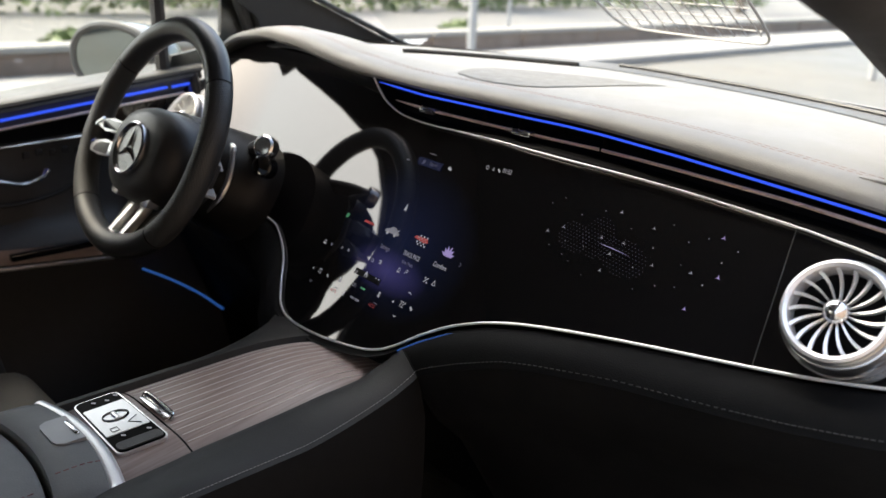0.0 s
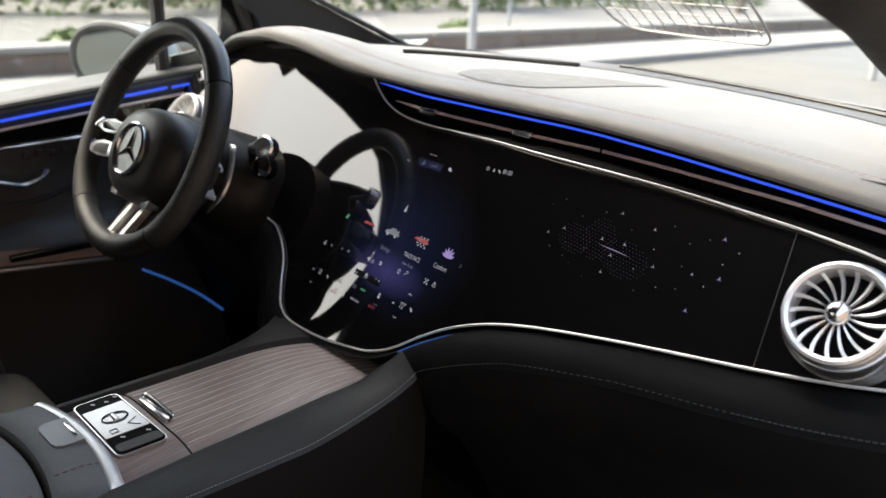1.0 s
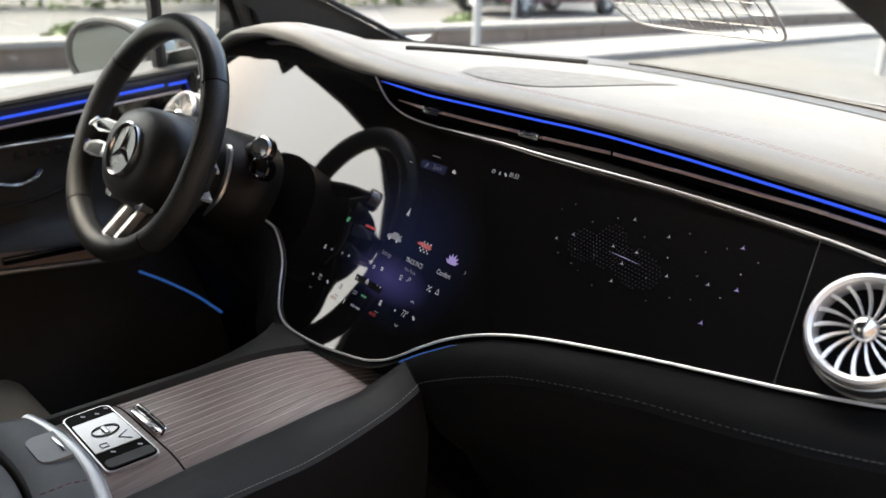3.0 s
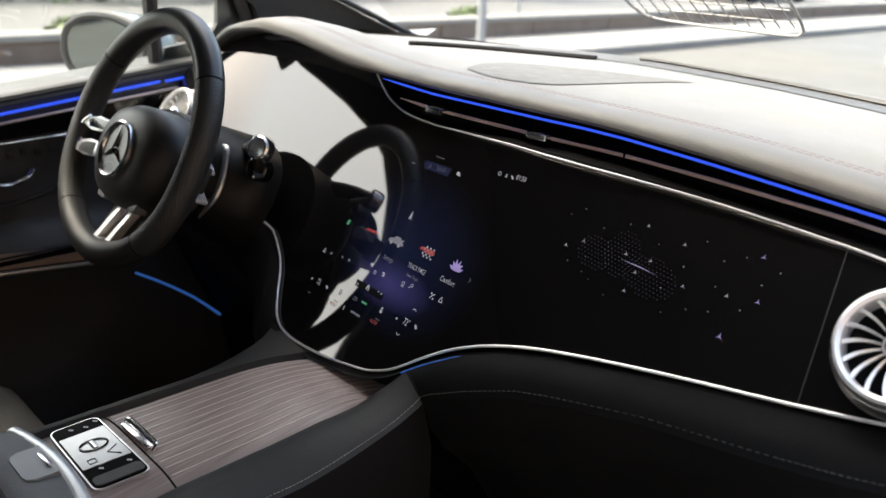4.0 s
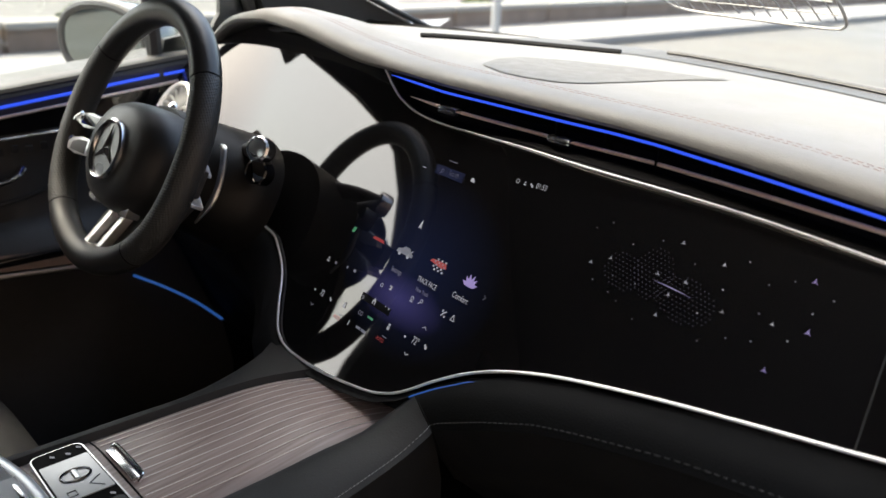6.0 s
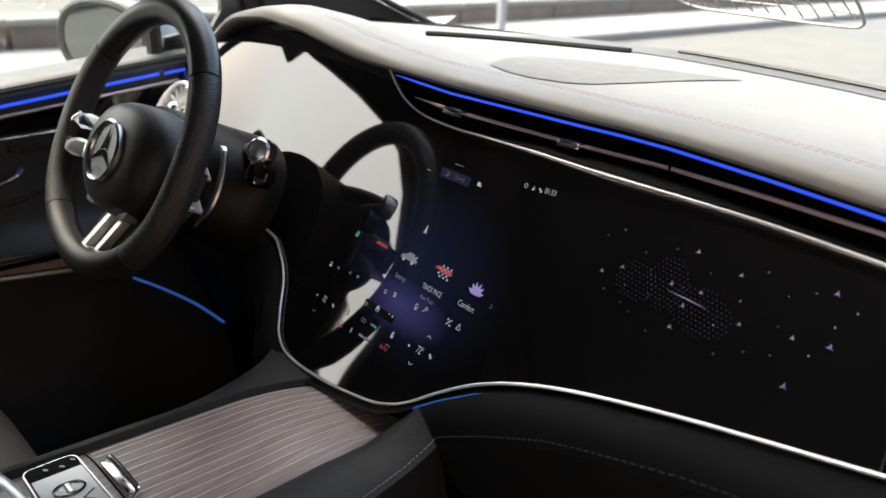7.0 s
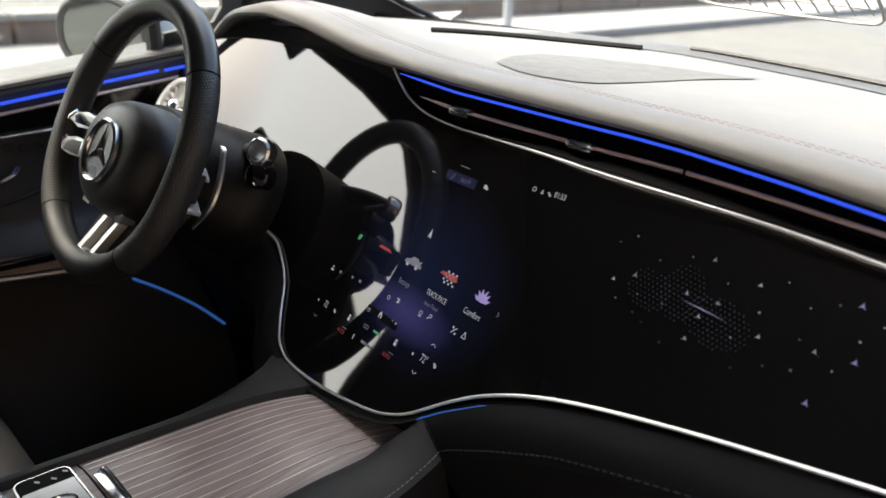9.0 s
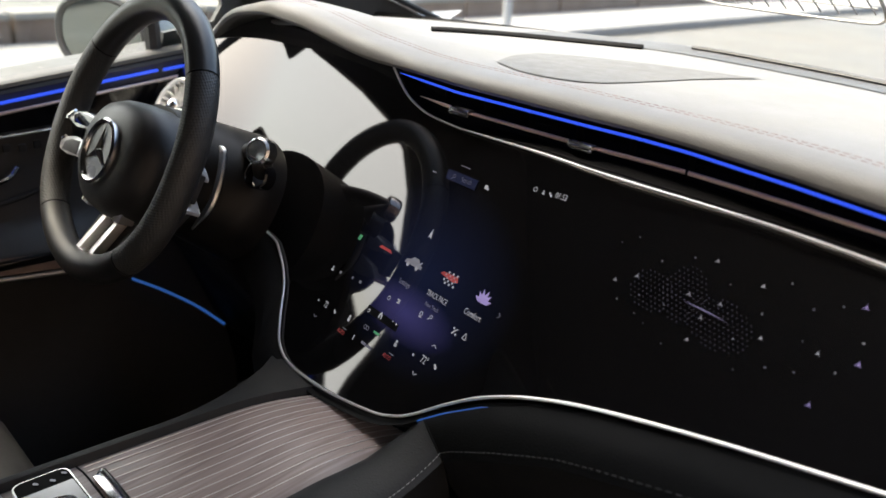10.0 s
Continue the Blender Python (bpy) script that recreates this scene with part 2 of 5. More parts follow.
def gp(x, z, out=0.0):
    """A point of the display glass, out metres before it."""
    return Vector((x, glass_y(x, z), z)) + glass_axes(x, z)[2] * out


LOW = [(-0.69, 0.875), (-0.5652, 0.8407), (-0.4589, 0.8164), (-0.3527, 0.8158), (-0.2637, 0.8129), (-0.2326, 0.8046), (-0.1938, 0.7806), (-0.1644, 0.7473),
       (-0.138, 0.7269), (-0.0984, 0.7191), (-0.0236, 0.7227), (0.0534, 0.7337), (0.0863, 0.7419), (0.1137, 0.7543), (0.1527, 0.7805), (0.1926, 0.8032),
       (0.242, 0.8224), (0.3032, 0.8366), (0.4009, 0.8489), (0.534, 0.865), (0.594, 0.874), (0.646, 0.884), (0.7, 0.897)]
LEDZ = [(-0.12, 1.049), (-0.09, 1.047), (0.0, 1.042), (0.22, 1.035), (0.37, 1.026), (0.5, 1.016), (0.6, 1.008), (0.74, 0.99)]
LEDY = [(-0.12, 0.254), (0.0, 0.252), (0.17, 0.268), (0.27, 0.281), (0.6, 0.281), (0.74, 0.26)]
LIPZ = [(-0.75, 0.976), (-0.70, 0.98), (-0.678, 0.987), (-0.631, 1.017), (-0.583, 1.048), (-0.53, 1.065), (-0.421, 1.077), (-0.309, 1.073),
        (-0.22, 1.061), (-0.155, 1.052), (-0.09, 1.050), (0.0, 1.046), (0.22, 1.039), (0.37, 1.030), (0.5, 1.020),
        (0.6, 1.012), (0.75, 0.99)]
LIPY = [(-0.75, 0.295), (-0.6, 0.286), (-0.52, 0.278), (-0.42, 0.262), (-0.31, 0.250), (-0.2, 0.243), (-0.09, 0.247), (0.0, 0.246),
        (0.17, 0.260), (0.27, 0.272), (0.6, 0.27), (0.75, 0.25)]
TOPZ = [(-0.75, 0.995), (-0.67, 1.018), (-0.57, 1.073), (-0.42, 1.099), (-0.30, 1.096), (-0.18, 1.078), (-0.08, 1.066), (0.1, 1.062),
        (0.4, 1.05), (0.75, 1.02)]
BARZ = [(-0.06, 1.027), (0.01, 1.023), (0.17, 1.017), (0.27, 1.014), (0.37, 1.011), (0.5, 1.005), (0.6, 0.997), (0.7, 0.985)]
TRIMTOP = [(-0.112, 0.256, 1.052), (-0.098, 0.257, 1.034), (-0.082, 0.258, 1.020), (-0.052, 0.259, 1.008), (0.0, 0.261, 1.0025),
           (0.051, 0.264, 1.001), (0.141, 0.270, 0.999), (0.221, 0.278, 0.9945), (0.375, 0.279, 0.991), (0.507, 0.275, 0.9845),
           (0.564, 0.272, 0.980), (0.60, 0.270, 0.976), (0.69, 0.262, 0.962)]

TRIMTOP = [(x, min(y, glass_y(x, z)), z + 0.28 * max(0.0, y - glass_y(x, z))) for x, y, z in TRIMTOP]


def base_y(x):
    return 0.79 - 0.33 * x * x


# ---------------------------------------------------------------- dashboard
dash = thing("dashboard", "grey leather dashboard with full-width black glass display", "dashboard")


def settle(z, f):
    """The instrument hood sinks to the level of the pad behind its crest."""
    u = max(0.0, min(1.0, (f - 0.08) / 0.34))
    return z - max(0.0, z - 1.058) * u * u * (3 - 2 * u)


def dash_pad():
    rows = []
    for i in range(120):
        x = -0.745 + 1.49 * i / 119
        ly, lz, tz = smoother(LIPY, x), smoother(LIPZ, x, 0.02), smoother(TOPZ, x)
        lift = max(0.012, min(0.022, tz - lz))
        pts = [(x, ly + 0.05, lz + 0.004), (x, ly + 0.012, lz), (x, ly + 0.003, lz + 0.002), (x, ly, lz + 0.006),
               (x, ly + 0.001, lz + lift * 0.55), (x, ly + 0.007, lz + lift * 0.85), (x, ly + 0.018, lz + lift * 1.0)]
        by = base_y(x)
        z0 = lz + lift
        for f in (0.04, 0.08, 0.12, 0.16, 0.2, 0.25, 0.3, 0.35, 0.4, 0.48, 0.55, 0.62, 0.7, 0.78, 0.85, 0.92, 1.0):
            e = 1 - (1 - min(1, f / 0.4)) ** 2
            drop = max(0, f - 0.4) / 0.6
            z = settle(z0 + (max(tz, z0 + 0.002) - z0) * e, f)
            z = z + (1.05 - 0.02 * abs(x) - z) * drop * drop * (3 - 2 * drop)
            pts.append((x, ly + 0.018 + (by - ly - 0.018) * f, z))
        rows.append(pts)
    return grid(rows)


pad = part("upper_pad", dash_pad(), M_PAD, dash, "light grey leather upper pad with red stitching")


def pad_z(x, y):
    """Height of the pad at x, y."""
    ly, lz, tz = smoother(LIPY, x), smoother(LIPZ, x, 0.02), smoother(TOPZ, x)
    lift = max(0.012, min(0.022, tz - lz))
    by = base_y(x)
    f = (y - ly - 0.018) / (by - ly - 0.018)
    f = max(0, min(1, f))
    e = 1 - (1 - min(1, f / 0.4)) ** 2
    drop = max(0, f - 0.4) / 0.6
    z0 = lz + lift
    z = settle(z0 + (max(tz, z0 + 0.002) - z0) * e, f)
    return z + (1.05 - 0.02 * abs(x) - z) * drop * drop * (3 - 2 * drop)


def stitches(pts, length, gap, r, lift):
    """Separate thread pieces along a line."""
    bms = []
    P = curve(pts, 400)
    acc, last, i0 = 0.0, P[0], 0
    start, on = P[0], True
    for p in P[1:]:
        acc += (p - last).length
        last = p
        if on and acc >= length:
            bms.append(tube([start + Vector(lift), p + Vector(lift)], r, 4))
            on, acc = False, 0.0
        elif not on and acc >= gap:
            start, on, acc = p, True, 0.0
    return join(*bms)


for off, nm in ((0.042, "red_stitching"), (0.050, "red_stitching")):
    line = []
    for i in range(24):
        x = -0.5 + 1.2 * i / 23
        y = smoother(LIPY, x) + off
        line.append((x, y, pad_z(x, y)))
    part(nm, stitches(line, 0.004, 0.0010, 0.00035, (0, 0, 0.0001)), M_PINKSTITCH, dash, "fine red stitch line")


def speaker():
    """Teardrop cover, drawn from its rounded front to its tip by the windscreen."""
    left = [(0.308, 0.040), (0.32, -0.015), (0.39, -0.053), (0.45, -0.070), (0.4775, -0.051), (0.51, 0.0127), (0.533, 0.08), (0.546, 0.138), (0.563, 0.175)]
    right = [(0.308, 0.055), (0.3165, 0.0986), (0.344, 0.1226), (0.391, 0.132), (0.466, 0.1428), (0.563, 0.1765)]
    rows = []
    for i in range(44):
        y = 0.308 + 0.255 * i / 43
        a, f = smoother(left, y, 0.006), smoother(right, y, 0.006)
        rows.append([(a + (f - a) * s / 14, y, pad_z(a + (f - a) * s / 14, y) + 0.0012) for s in range(15)])
    return grid(rows)


part("speaker_grille", speaker(), M_SPK, dash, "grey woven centre speaker cover")

# strip along the windscreen and the demister slot
strip_rows = []
for i in range(50):
    x = -0.30 + 1.0 * i / 49
    y1, y0 = base_y(x) - 0.012, base_y(x) - 0.12
    strip_rows.append([(x, y0 + (y1 - y0) * k / 4, pad_z(x, y0 + (y1 - y0) * k / 4) + 0.0012) for k in range(5)])
part("windscreen_strip", grid(strip_rows), mat("mid_grey_plastic", (0.07, 0.07, 0.068), 0.6, grain=0.06, scale=120, bump=0.2), dash,
     "grey moulded strip below the windscreen")
slot = [(x, y, pad_z(x, y) + 0.003) for x, y, z in curve([(-0.310, 0.48, 0), (-0.291, 0.507, 0), (-0.228, 0.571, 0), (-0.140, 0.626, 0), (-0.064, 0.664, 0)], 24)]
part("demister_slot", tube(slot, 0.0095, 8, flat=0.4), M_VOID, dash, "narrow black demister slot")
lip = [(x, base_y(x) - 0.05, pad_z(x, base_y(x) - 0.05) + 0.004) for x in np.linspace(-0.03, 0.7, 30)]
part("demister_lip", tube(lip, 0.006, 8, flat=0.5), mat("pale_grey_plastic", (0.085, 0.085, 0.083), 0.75, grain=0.05), dash, "pale raised lip along the windscreen")
lip2 = [(x, base_y(x) - 0.036, pad_z(x, base_y(x) - 0.036) + 0.003) for x in np.linspace(0.12, 0.7, 30)]
part("demister_gap", tube(lip2, 0.005, 8, flat=0.5), M_VOID, dash, "dark demister gap")
part("pad_badge", box((0.572, 0.252 + 0.052, pad_z(0.572, 0.304) + 0.001), (0.036, 0.010, 0.003), 0.0012), M_PAD, dash, "small raised grey badge")


def display():
    rows = []
    xs = np.linspace(-0.69, 0.70, 140)
    for x in xs:
        x = float(x)
        lo = at(LOW, x)
        if x < -0.11:
            hi = smoother(LIPZ, x, 0.02) - 0.004
        else:
            hi = float(np.interp(x, [p[0] for p in TRIMTOP], [p[2] for p in TRIMTOP])) + 0.001
        rows.append([gp(x, lo + (hi - lo) * j / 16) for j in range(17)])
    return grid(rows)


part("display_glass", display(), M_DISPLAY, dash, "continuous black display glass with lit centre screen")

# dark shroud that closes the gap between hood and glass
sh = []
for x in np.linspace(-0.70, -0.09, 40):
    x = float(x)
    z = smoother(LIPZ, x, 0.02)
    g = gp(x, z - 0.006)
    sh.append([(x, smoother(LIPY, x) + 0.014, z + 0.001), (x, smoother(LIPY, x) + 0.04, z - 0.001), (x, g.y + 0.01, g.z + 0.004)])
part("hood_lining", grid(sh), M_SOFTBLACK, dash, "soft black lining under the instrument hood")
hl = [(x, smoother(LIPY, x) + 0.055, smoother(LIPZ, x, 0.02) - 0.012) for x in np.linspace(-0.60, -0.16, 30)]
part("hood_rib", tube(hl, 0.004, 8), M_SOFTBLACK, dash)

low3d = [gp(x, z, 0.003) for x, z in LOW]
part("lower_trim", tube(curve(low3d, 220), 0.0017, 8), M_ALU, dash, "slim satin chrome lower trim line")
part("upper_trim", tube([p + Vector((0, -0.004, 0)) for p in curve(TRIMTOP, 160)], 0.0014, 8), M_ALU, dash, "slim satin chrome upper trim line")

# vent band: recess, fins, bar, tabs
band = []
for x in np.linspace(-0.105, 0.70, 70):
    x = float(x)
    zt = float(np.interp(x, [p[0] for p in TRIMTOP], [p[2] for p in TRIMTOP]))
    yt = float(np.interp(x, [p[0] for p in TRIMTOP], [p[1] for p in TRIMTOP]))
    zl, yl = at(LEDZ, x), at(LEDY, x)
    band.append([(x, yt, zt), (x, yl + 0.014, zt + 0.003), (x, yl + 0.022, (zt + zl) / 2), (x, yl + 0.014, zl - 0.004), (x, yl, zl + 0.004)])
part("vent_recess", grid(band), M_VOID, dash, "black air outlet recess with shade in its colour")
bar = [(x, at(LEDY, x) - 0.002, at(BARZ, x)) for x in np.linspace(-0.062, 0.70, 60)]
part("vent_bar", tube(bar, 0.0021, 8, taper=[min(1, 0.2 + i * 0.25) for i in range(60)]), M_COPPER, dash, "slim warm metal vent bar")
for x in np.linspace(-0.03, 0.68, 13):
    x = float(x)
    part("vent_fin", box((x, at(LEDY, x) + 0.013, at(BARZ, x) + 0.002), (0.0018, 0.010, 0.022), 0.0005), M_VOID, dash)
for x in (0.012, 0.1665):
    tab = part("vent_tab", box((x, at(LEDY, x) - 0.006, at(BARZ, x) + 0.0005), (0.030, 0.012, 0.0085), 0.0022), M_CHROME, dash, "polished chrome vent tab")
    part("tab_groove", box((x, at(LEDY, x) - 0.0125, at(BARZ, x)), (0.024, 0.0012, 0.0015), 0.0003), M_SOFTBLACK, tab)
part("bar_joint", box((0.2725, at(LEDY, 0.2725) - 0.002, at(BARZ, 0.2725)), (0.0016, 0.007, 0.007)), M_VOID, dash)
led = [(x, at(LEDY, x) - 0.003, at(LEDZ, x)) for x in np.linspace(-0.098, 0.70, 60)]
part("light_strip", tube(led, 0.0015, 8, taper=[min(1, 0.3 + i * 0.25) for i in range(60)]), M_LED, dash, "glowing blue ambient light strip")
part("panel_joint", tube([gp(0.52, 0.985, 0.0006), gp(0.5335, 0.866, 0.0006)], 0.0005, 6), mat("joint_grey", (0.05, 0.05, 0.05), 0.5), dash)
under = [gp(x, at(LOW, x), 0.003) + Vector((0, -0.006, -0.0085)) for x in np.linspace(0.115, 0.25, 20)]
part("lower_light_strip", tube(under, 0.0009, 8), M_LEDDIM, dash, "dim blue light line under the trim")


def roll_out(x):
    """How far the leather roll stands out below the glass: tucked in over the console."""
    return at([(-0.70, 0.045), (-0.16, 0.045), (-0.08, 0.0), (-0.05, -0.03), (0.095, -0.03), (0.12, 0.0), (0.16, 0.045), (0.7, 0.060)], x)


def lower_panel():
    rows = []
    for x in np.linspace(-0.70, 0.128, 60):
        x = float(x)
        z = at(LOW, x)
        g = gp(x, z)
        out = roll_out(x)
        pts = [(x, g.y + 0.01, z - 0.002), (x, g.y - 0.012, z - 0.006), (x, g.y - out * 0.7, z - 0.018), (x, g.y - out, z - 0.042),
               (x, g.y - out * 0.9, z - 0.07), (x, g.y - out * 0.35, z - 0.105), (x, g.y + 0.02, z - 0.16), (x, g.y + 0.10, 0.52), (x, g.y + 0.30, 0.34)]
        rows.append(pts)
    return grid(rows)


part("lower_panel", lower_panel(), M_BLACKLEA, dash, "black leather lower dash panel")

ROLL_DROP = [(0.18, 0.050), (0.24, 0.044), (0.29, 0.035), (0.34, 0.029), (0.43, 0.027), (0.72, 0.032)]
ROLL_SPAN = [(0.18, 0.040), (0.24, 0.050), (0.34, 0.056), (0.72, 0.062)]


def roll_row(u):
    """One rib of the leather roll that sweeps from the console to the doorway; u from 0 to 1."""
    xt = 0.126 + 0.59 * u
    xs = xt + 0.056 * (1 - min(1.0, u / 0.45)) ** 1.3
    zt = at(LOW, xt)
    top = Vector((xt, glass_y(xt, zt) - 0.002, zt - 0.004))
    zs = at(LOW, xs)
    edge = Vector((xs, glass_y(xs, zs) - at(ROLL_SPAN, xs), zs - at(ROLL_DROP, xs)))
    face = [top + Vector((0, 0.012, -0.004)), top]
    for f, h in ((0.15, 0.0035), (0.35, 0.0075), (0.55, 0.0085), (0.75, 0.0065), (0.9, 0.003), (1.0, 0.0)):
        face.append(top.lerp(edge, f) + Vector((0, -h * 0.5, h)))
    under = [edge + Vector(d) for d in ((0, 0, 0), (-0.0005, 0.004, -0.010), (-0.002, 0.014, -0.034), (-0.004, 0.040, -0.075), (-0.004, 0.085, -0.12))]
    under += [Vector((xs, edge.y + 0.16, 0.50)), Vector((xs, edge.y + 0.30, 0.34))]
    return face, under


RIBS = [roll_row((k / 60) ** 1.3) for k in range(61)]
part("roll_face", grid([r[0] for r in RIBS]), M_ROLL, dash, "soft black leather roll under the display")
part("roll_underside", grid([r[1] for r in RIBS]), M_BLACKLEA, dash, "black leather knee panel below the roll")
part("roll_seam", tube(RIBS[0][0][2:] + RIBS[0][1][1:4], 0.0011, 6), M_VOID, dash, "dark seam where roll and console meet")
part("roll_stitching", stitches([r[0][-2] + Vector((0, -0.0006, 0.0008)) for r in RIBS[::2]], 0.0034, 0.0018, 0.00042, (0, 0, 0)), mat("dark_thread", (0.06, 0.06, 0.06), 0.7), dash, "grey stitch line")


# round turbine air vents
def turbine(c, axis, name_label):
    z = Vector(axis).normalized()
    x = Vector((1, 0, 0))
    y = z.cross(x).normalized()
    m = Matrix((x.to_4d(), y.to_4d(), z.to_4d(), Vector((0, 0, 0, 1)))).transposed()
    m.translation = Vector(c)
    for i in range(3):
        m[3][i] = 0
    m[3][3] = 1
    v = part("turbine_vent", revolve([(0.0525, -0.040), (0.0535, -0.026), (0.0525, -0.017), (0.0495, -0.012), (0.0470, -0.0115)], m), M_SILVER, dash, name_label)
    part("knurled_ring", knurl(m), M_SILVER, v, "knurled silver ring")
    part("face_ring", revolve([(0.0470, -0.0005), (0.0466, 0.0015), (0.0440, 0.0030), (0.0408, 0.001), (0.0398, -0.004), (0.0398, -0.025)], m), M_ALU, v, "polished silver face ring")
    # shallow disc closes the duct, its near-black colour gives the shade of depth
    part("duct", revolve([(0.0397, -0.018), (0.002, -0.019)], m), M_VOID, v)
    part("hub", revolve([(0.0128, -0.016), (0.0124, -0.004), (0.0109, 0.001), (0.0073, 0.0048), (0.0025, 0.0067), (0.0003, 0.0069)], m), M_CHROME, v, "domed chrome hub")
    for k in range(17):
        a0 = 2 * math.pi * k / 17
        rows = []
        for i in range(9):
            f = i / 8
            r = 0.0110 + 0.0292 * f
            a = a0 + 0.16 * f * f - 0.1
            w = 0.0011 + 0.0024 * f
            tdir = Vector((-math.sin(a), math.cos(a), 0))
            p = Vector((r * math.cos(a), r * math.sin(a), -0.005 + 0.002 * f))
            rows.append([m @ (p + tdir * w * 0.5), m @ (p - tdir * w * 0.5 + Vector((0, 0, 0.001))),
                         m @ (p - tdir * w * 0.6 + Vector((0, 0, -0.004))), m @ (p + tdir * w * 0.3 + Vector((0, 0, -0.005)))])
        part("blade", grid(rows, wrap=True), M_ALU, v)
    return v


def knurl(m):
    rows = []
    for j, h in enumerate((-0.0115, -0.0105, -0.002, -0.0005)):
        ring = []
        for k in range(240):
            a = 2 * math.pi * k / 240
            r = 0.0482 + (0.0005 if (k % 2 and 0 < j < 3) else 0) - (0.001 if j == 3 else 0)
            ring.append(m @ Vector((r * math.cos(a), r * math.sin(a), h)))
        rows.append(ring)
    return grid(rows, wrap=True, caps=False)


turbine((0.596, 0.189, 0.943), (0, -0.84, 0.545), "large round silver turbine air vent")
turbine((-0.600, 0.198, 0.926), (0, -0.84, 0.545), "round silver turbine air vent beside the door")

# ---------------------------------------------------------------- graphics on the display


def glass_frame(x, z, out=0.0008):
    side, up, nrm = glass_axes(x, z)
    m = Matrix((side.to_4d(), up.to_4d(), nrm.to_4d(), (0, 0, 0, 1))).transposed()
    for i in range(3):
        m[3][i] = 0
    m.translation = gp(x, z, out)
    m[3][3] = 1
    return m


def words(text, x, z, size, material, width=0.8):
    fc = bpy.data.curves.new("text", "FONT")
    fc.body, fc.size, fc.align_x, fc.align_y = text, size * 0.9, "CENTER", "CENTER"
    ob = bpy.data.objects.new("text", fc)
    me = bpy.data.meshes.new_from_object(ob)
    bpy.data.objects.remove(ob)
    me.transform(glass_frame(x, z) @ Matrix.Diagonal((width, 1, 1, 1)))
    me.materials.clear()
    me.materials.append(material)
    t = new("text", me)
    t.parent = dash
    t["label"] = "lit text on the display"
    return t


def shape(name, x, z, polys, material, label="", scale=0.85):
    """Flat lit outlines in millimetres round a point of the glass."""
    bm = bmesh.new()
    m = glass_frame(x, z)
    for poly in polys:
        bm.faces.new([bm.verts.new(m @ Vector((px * 0.001 * scale, py * 0.001 * scale, 0))) for px, py in poly])
    return part(name, bm, material, dash, label, smooth=False)


def rect(x0, y0, x1, y1):
    return [(x0, y0), (x1, y0), (x1, y1), (x0, y1)]


def disc(cx, cy, r, n=12):
    return [(cx + r * math.cos(2 * math.pi * k / n), cy + r * math.sin(2 * math.pi * k / n)) for k in range(n)]


def ring(cx, cy, r, w, n=16):
    out = []
    for k in range(n):
        a, b = 2 * math.pi * k / n, 2 * math.pi * (k + 1) / n
        out.append([(cx + r * math.cos(a), cy + r * math.sin(a)), (cx + r * math.cos(b), cy + r * math.sin(b)),
                    (cx + (r - w) * math.cos(b), cy + (r - w) * math.sin(b)), (cx + (r - w) * math.cos(a), cy + (r - w) * math.sin(a))])
    return out


def stroke(pts, w):
    out = []
    for (x0, y0), (x1, y1) in zip(pts, pts[1:]):
        d = math.hypot(x1 - x0, y1 - y0) or 1
        nx, ny = -(y1 - y0) / d * w / 2, (x1 - x0) / d * w / 2
        out.append([(x0 + nx, y0 + ny), (x1 + nx, y1 + ny), (x1 - nx, y1 - ny), (x0 - nx, y0 - ny)])
    return out


words("Search", 0.0462, 0.9582, 0.009, M_UIDIM)
words("01:53", 0.1755, 0.9752, 0.009, M_UI)
words("Settings", 0.0201, 0.8475, 0.009, M_UIDIM)
words("TRACK PACE", 0.076, 0.8518, 0.0095, M_UI, 0.68)
words("New Track", 0.0745, 0.8419, 0.007, M_UIDIM)
words("Comfort", 0.1327, 0.855, 0.010, M_UI)
words("72°", 0.0962, 0.7982, 0.013, M_UI, 0.7)
words("72", -0.0944, 0.7858, 0.012, M_UI, 0.7)
words("AUTO", 0.041, 0.7806, 0.007, M_UIRED)
words("AUTO", -0.0476, 0.7734, 0.007, M_UIRED)
shape("search_field", 0.0379, 0.958, [rect(-30, -6.5, 30, 6.5)], mat("faint_blue_field", (0.01, 0.01, 0.02), 0.1, emit=(0.05, 0.07, 0.2), estr=0.02))
shape("icon", 0.0253, 0.9577, ring(0, 0.6, 2.6, 0.8) + stroke([(-1.5, -1.5), (-4, -4)], 1), M_UIDIM)
shape("icon", 0.0365, 0.9699, [rect(-9, -0.5, 9, 0.5)], M_UIDIM)
shape("icon", -0.008, 0.9546, [rect(-4, -0.7, 4, 0.7)], M_UIDIM)
shape("icon", 0.0787, 0.9601, [rect(-3.5, -2.5, 2, 2.5), rect(2, -3.2, 4.5, 0)], M_UI)
shape("icon", 0.1429, 0.9742, ring(0, 0, 3, 0.9), M_UI)
shape("icon", 0.1536, 0.9742, [disc(0, 1.2, 1.1), rect(-1.8, -2.5, 1.8, -0.6)], M_UI)
shape("icon", 0.1626, 0.9742, [disc(-1.2, 1, 1.4), disc(1.4, -1.2, 1.6)], M_UI)
shape("arrow_icon", 0.0283, 0.8999, [[(0, 8), (3.5, -6), (0, -3.5)], [(0, 8), (0, -3.5), (-3.5, -6)]], M_UI)
shape("car_icon", 0.0209, 0.8685, [[(-18, -4), (-16, 1), (-8, 3), (-3, 7), (7, 7), (13, 2), (18, 0), (18, -4)]], M_UIDIM, "grey car symbol")
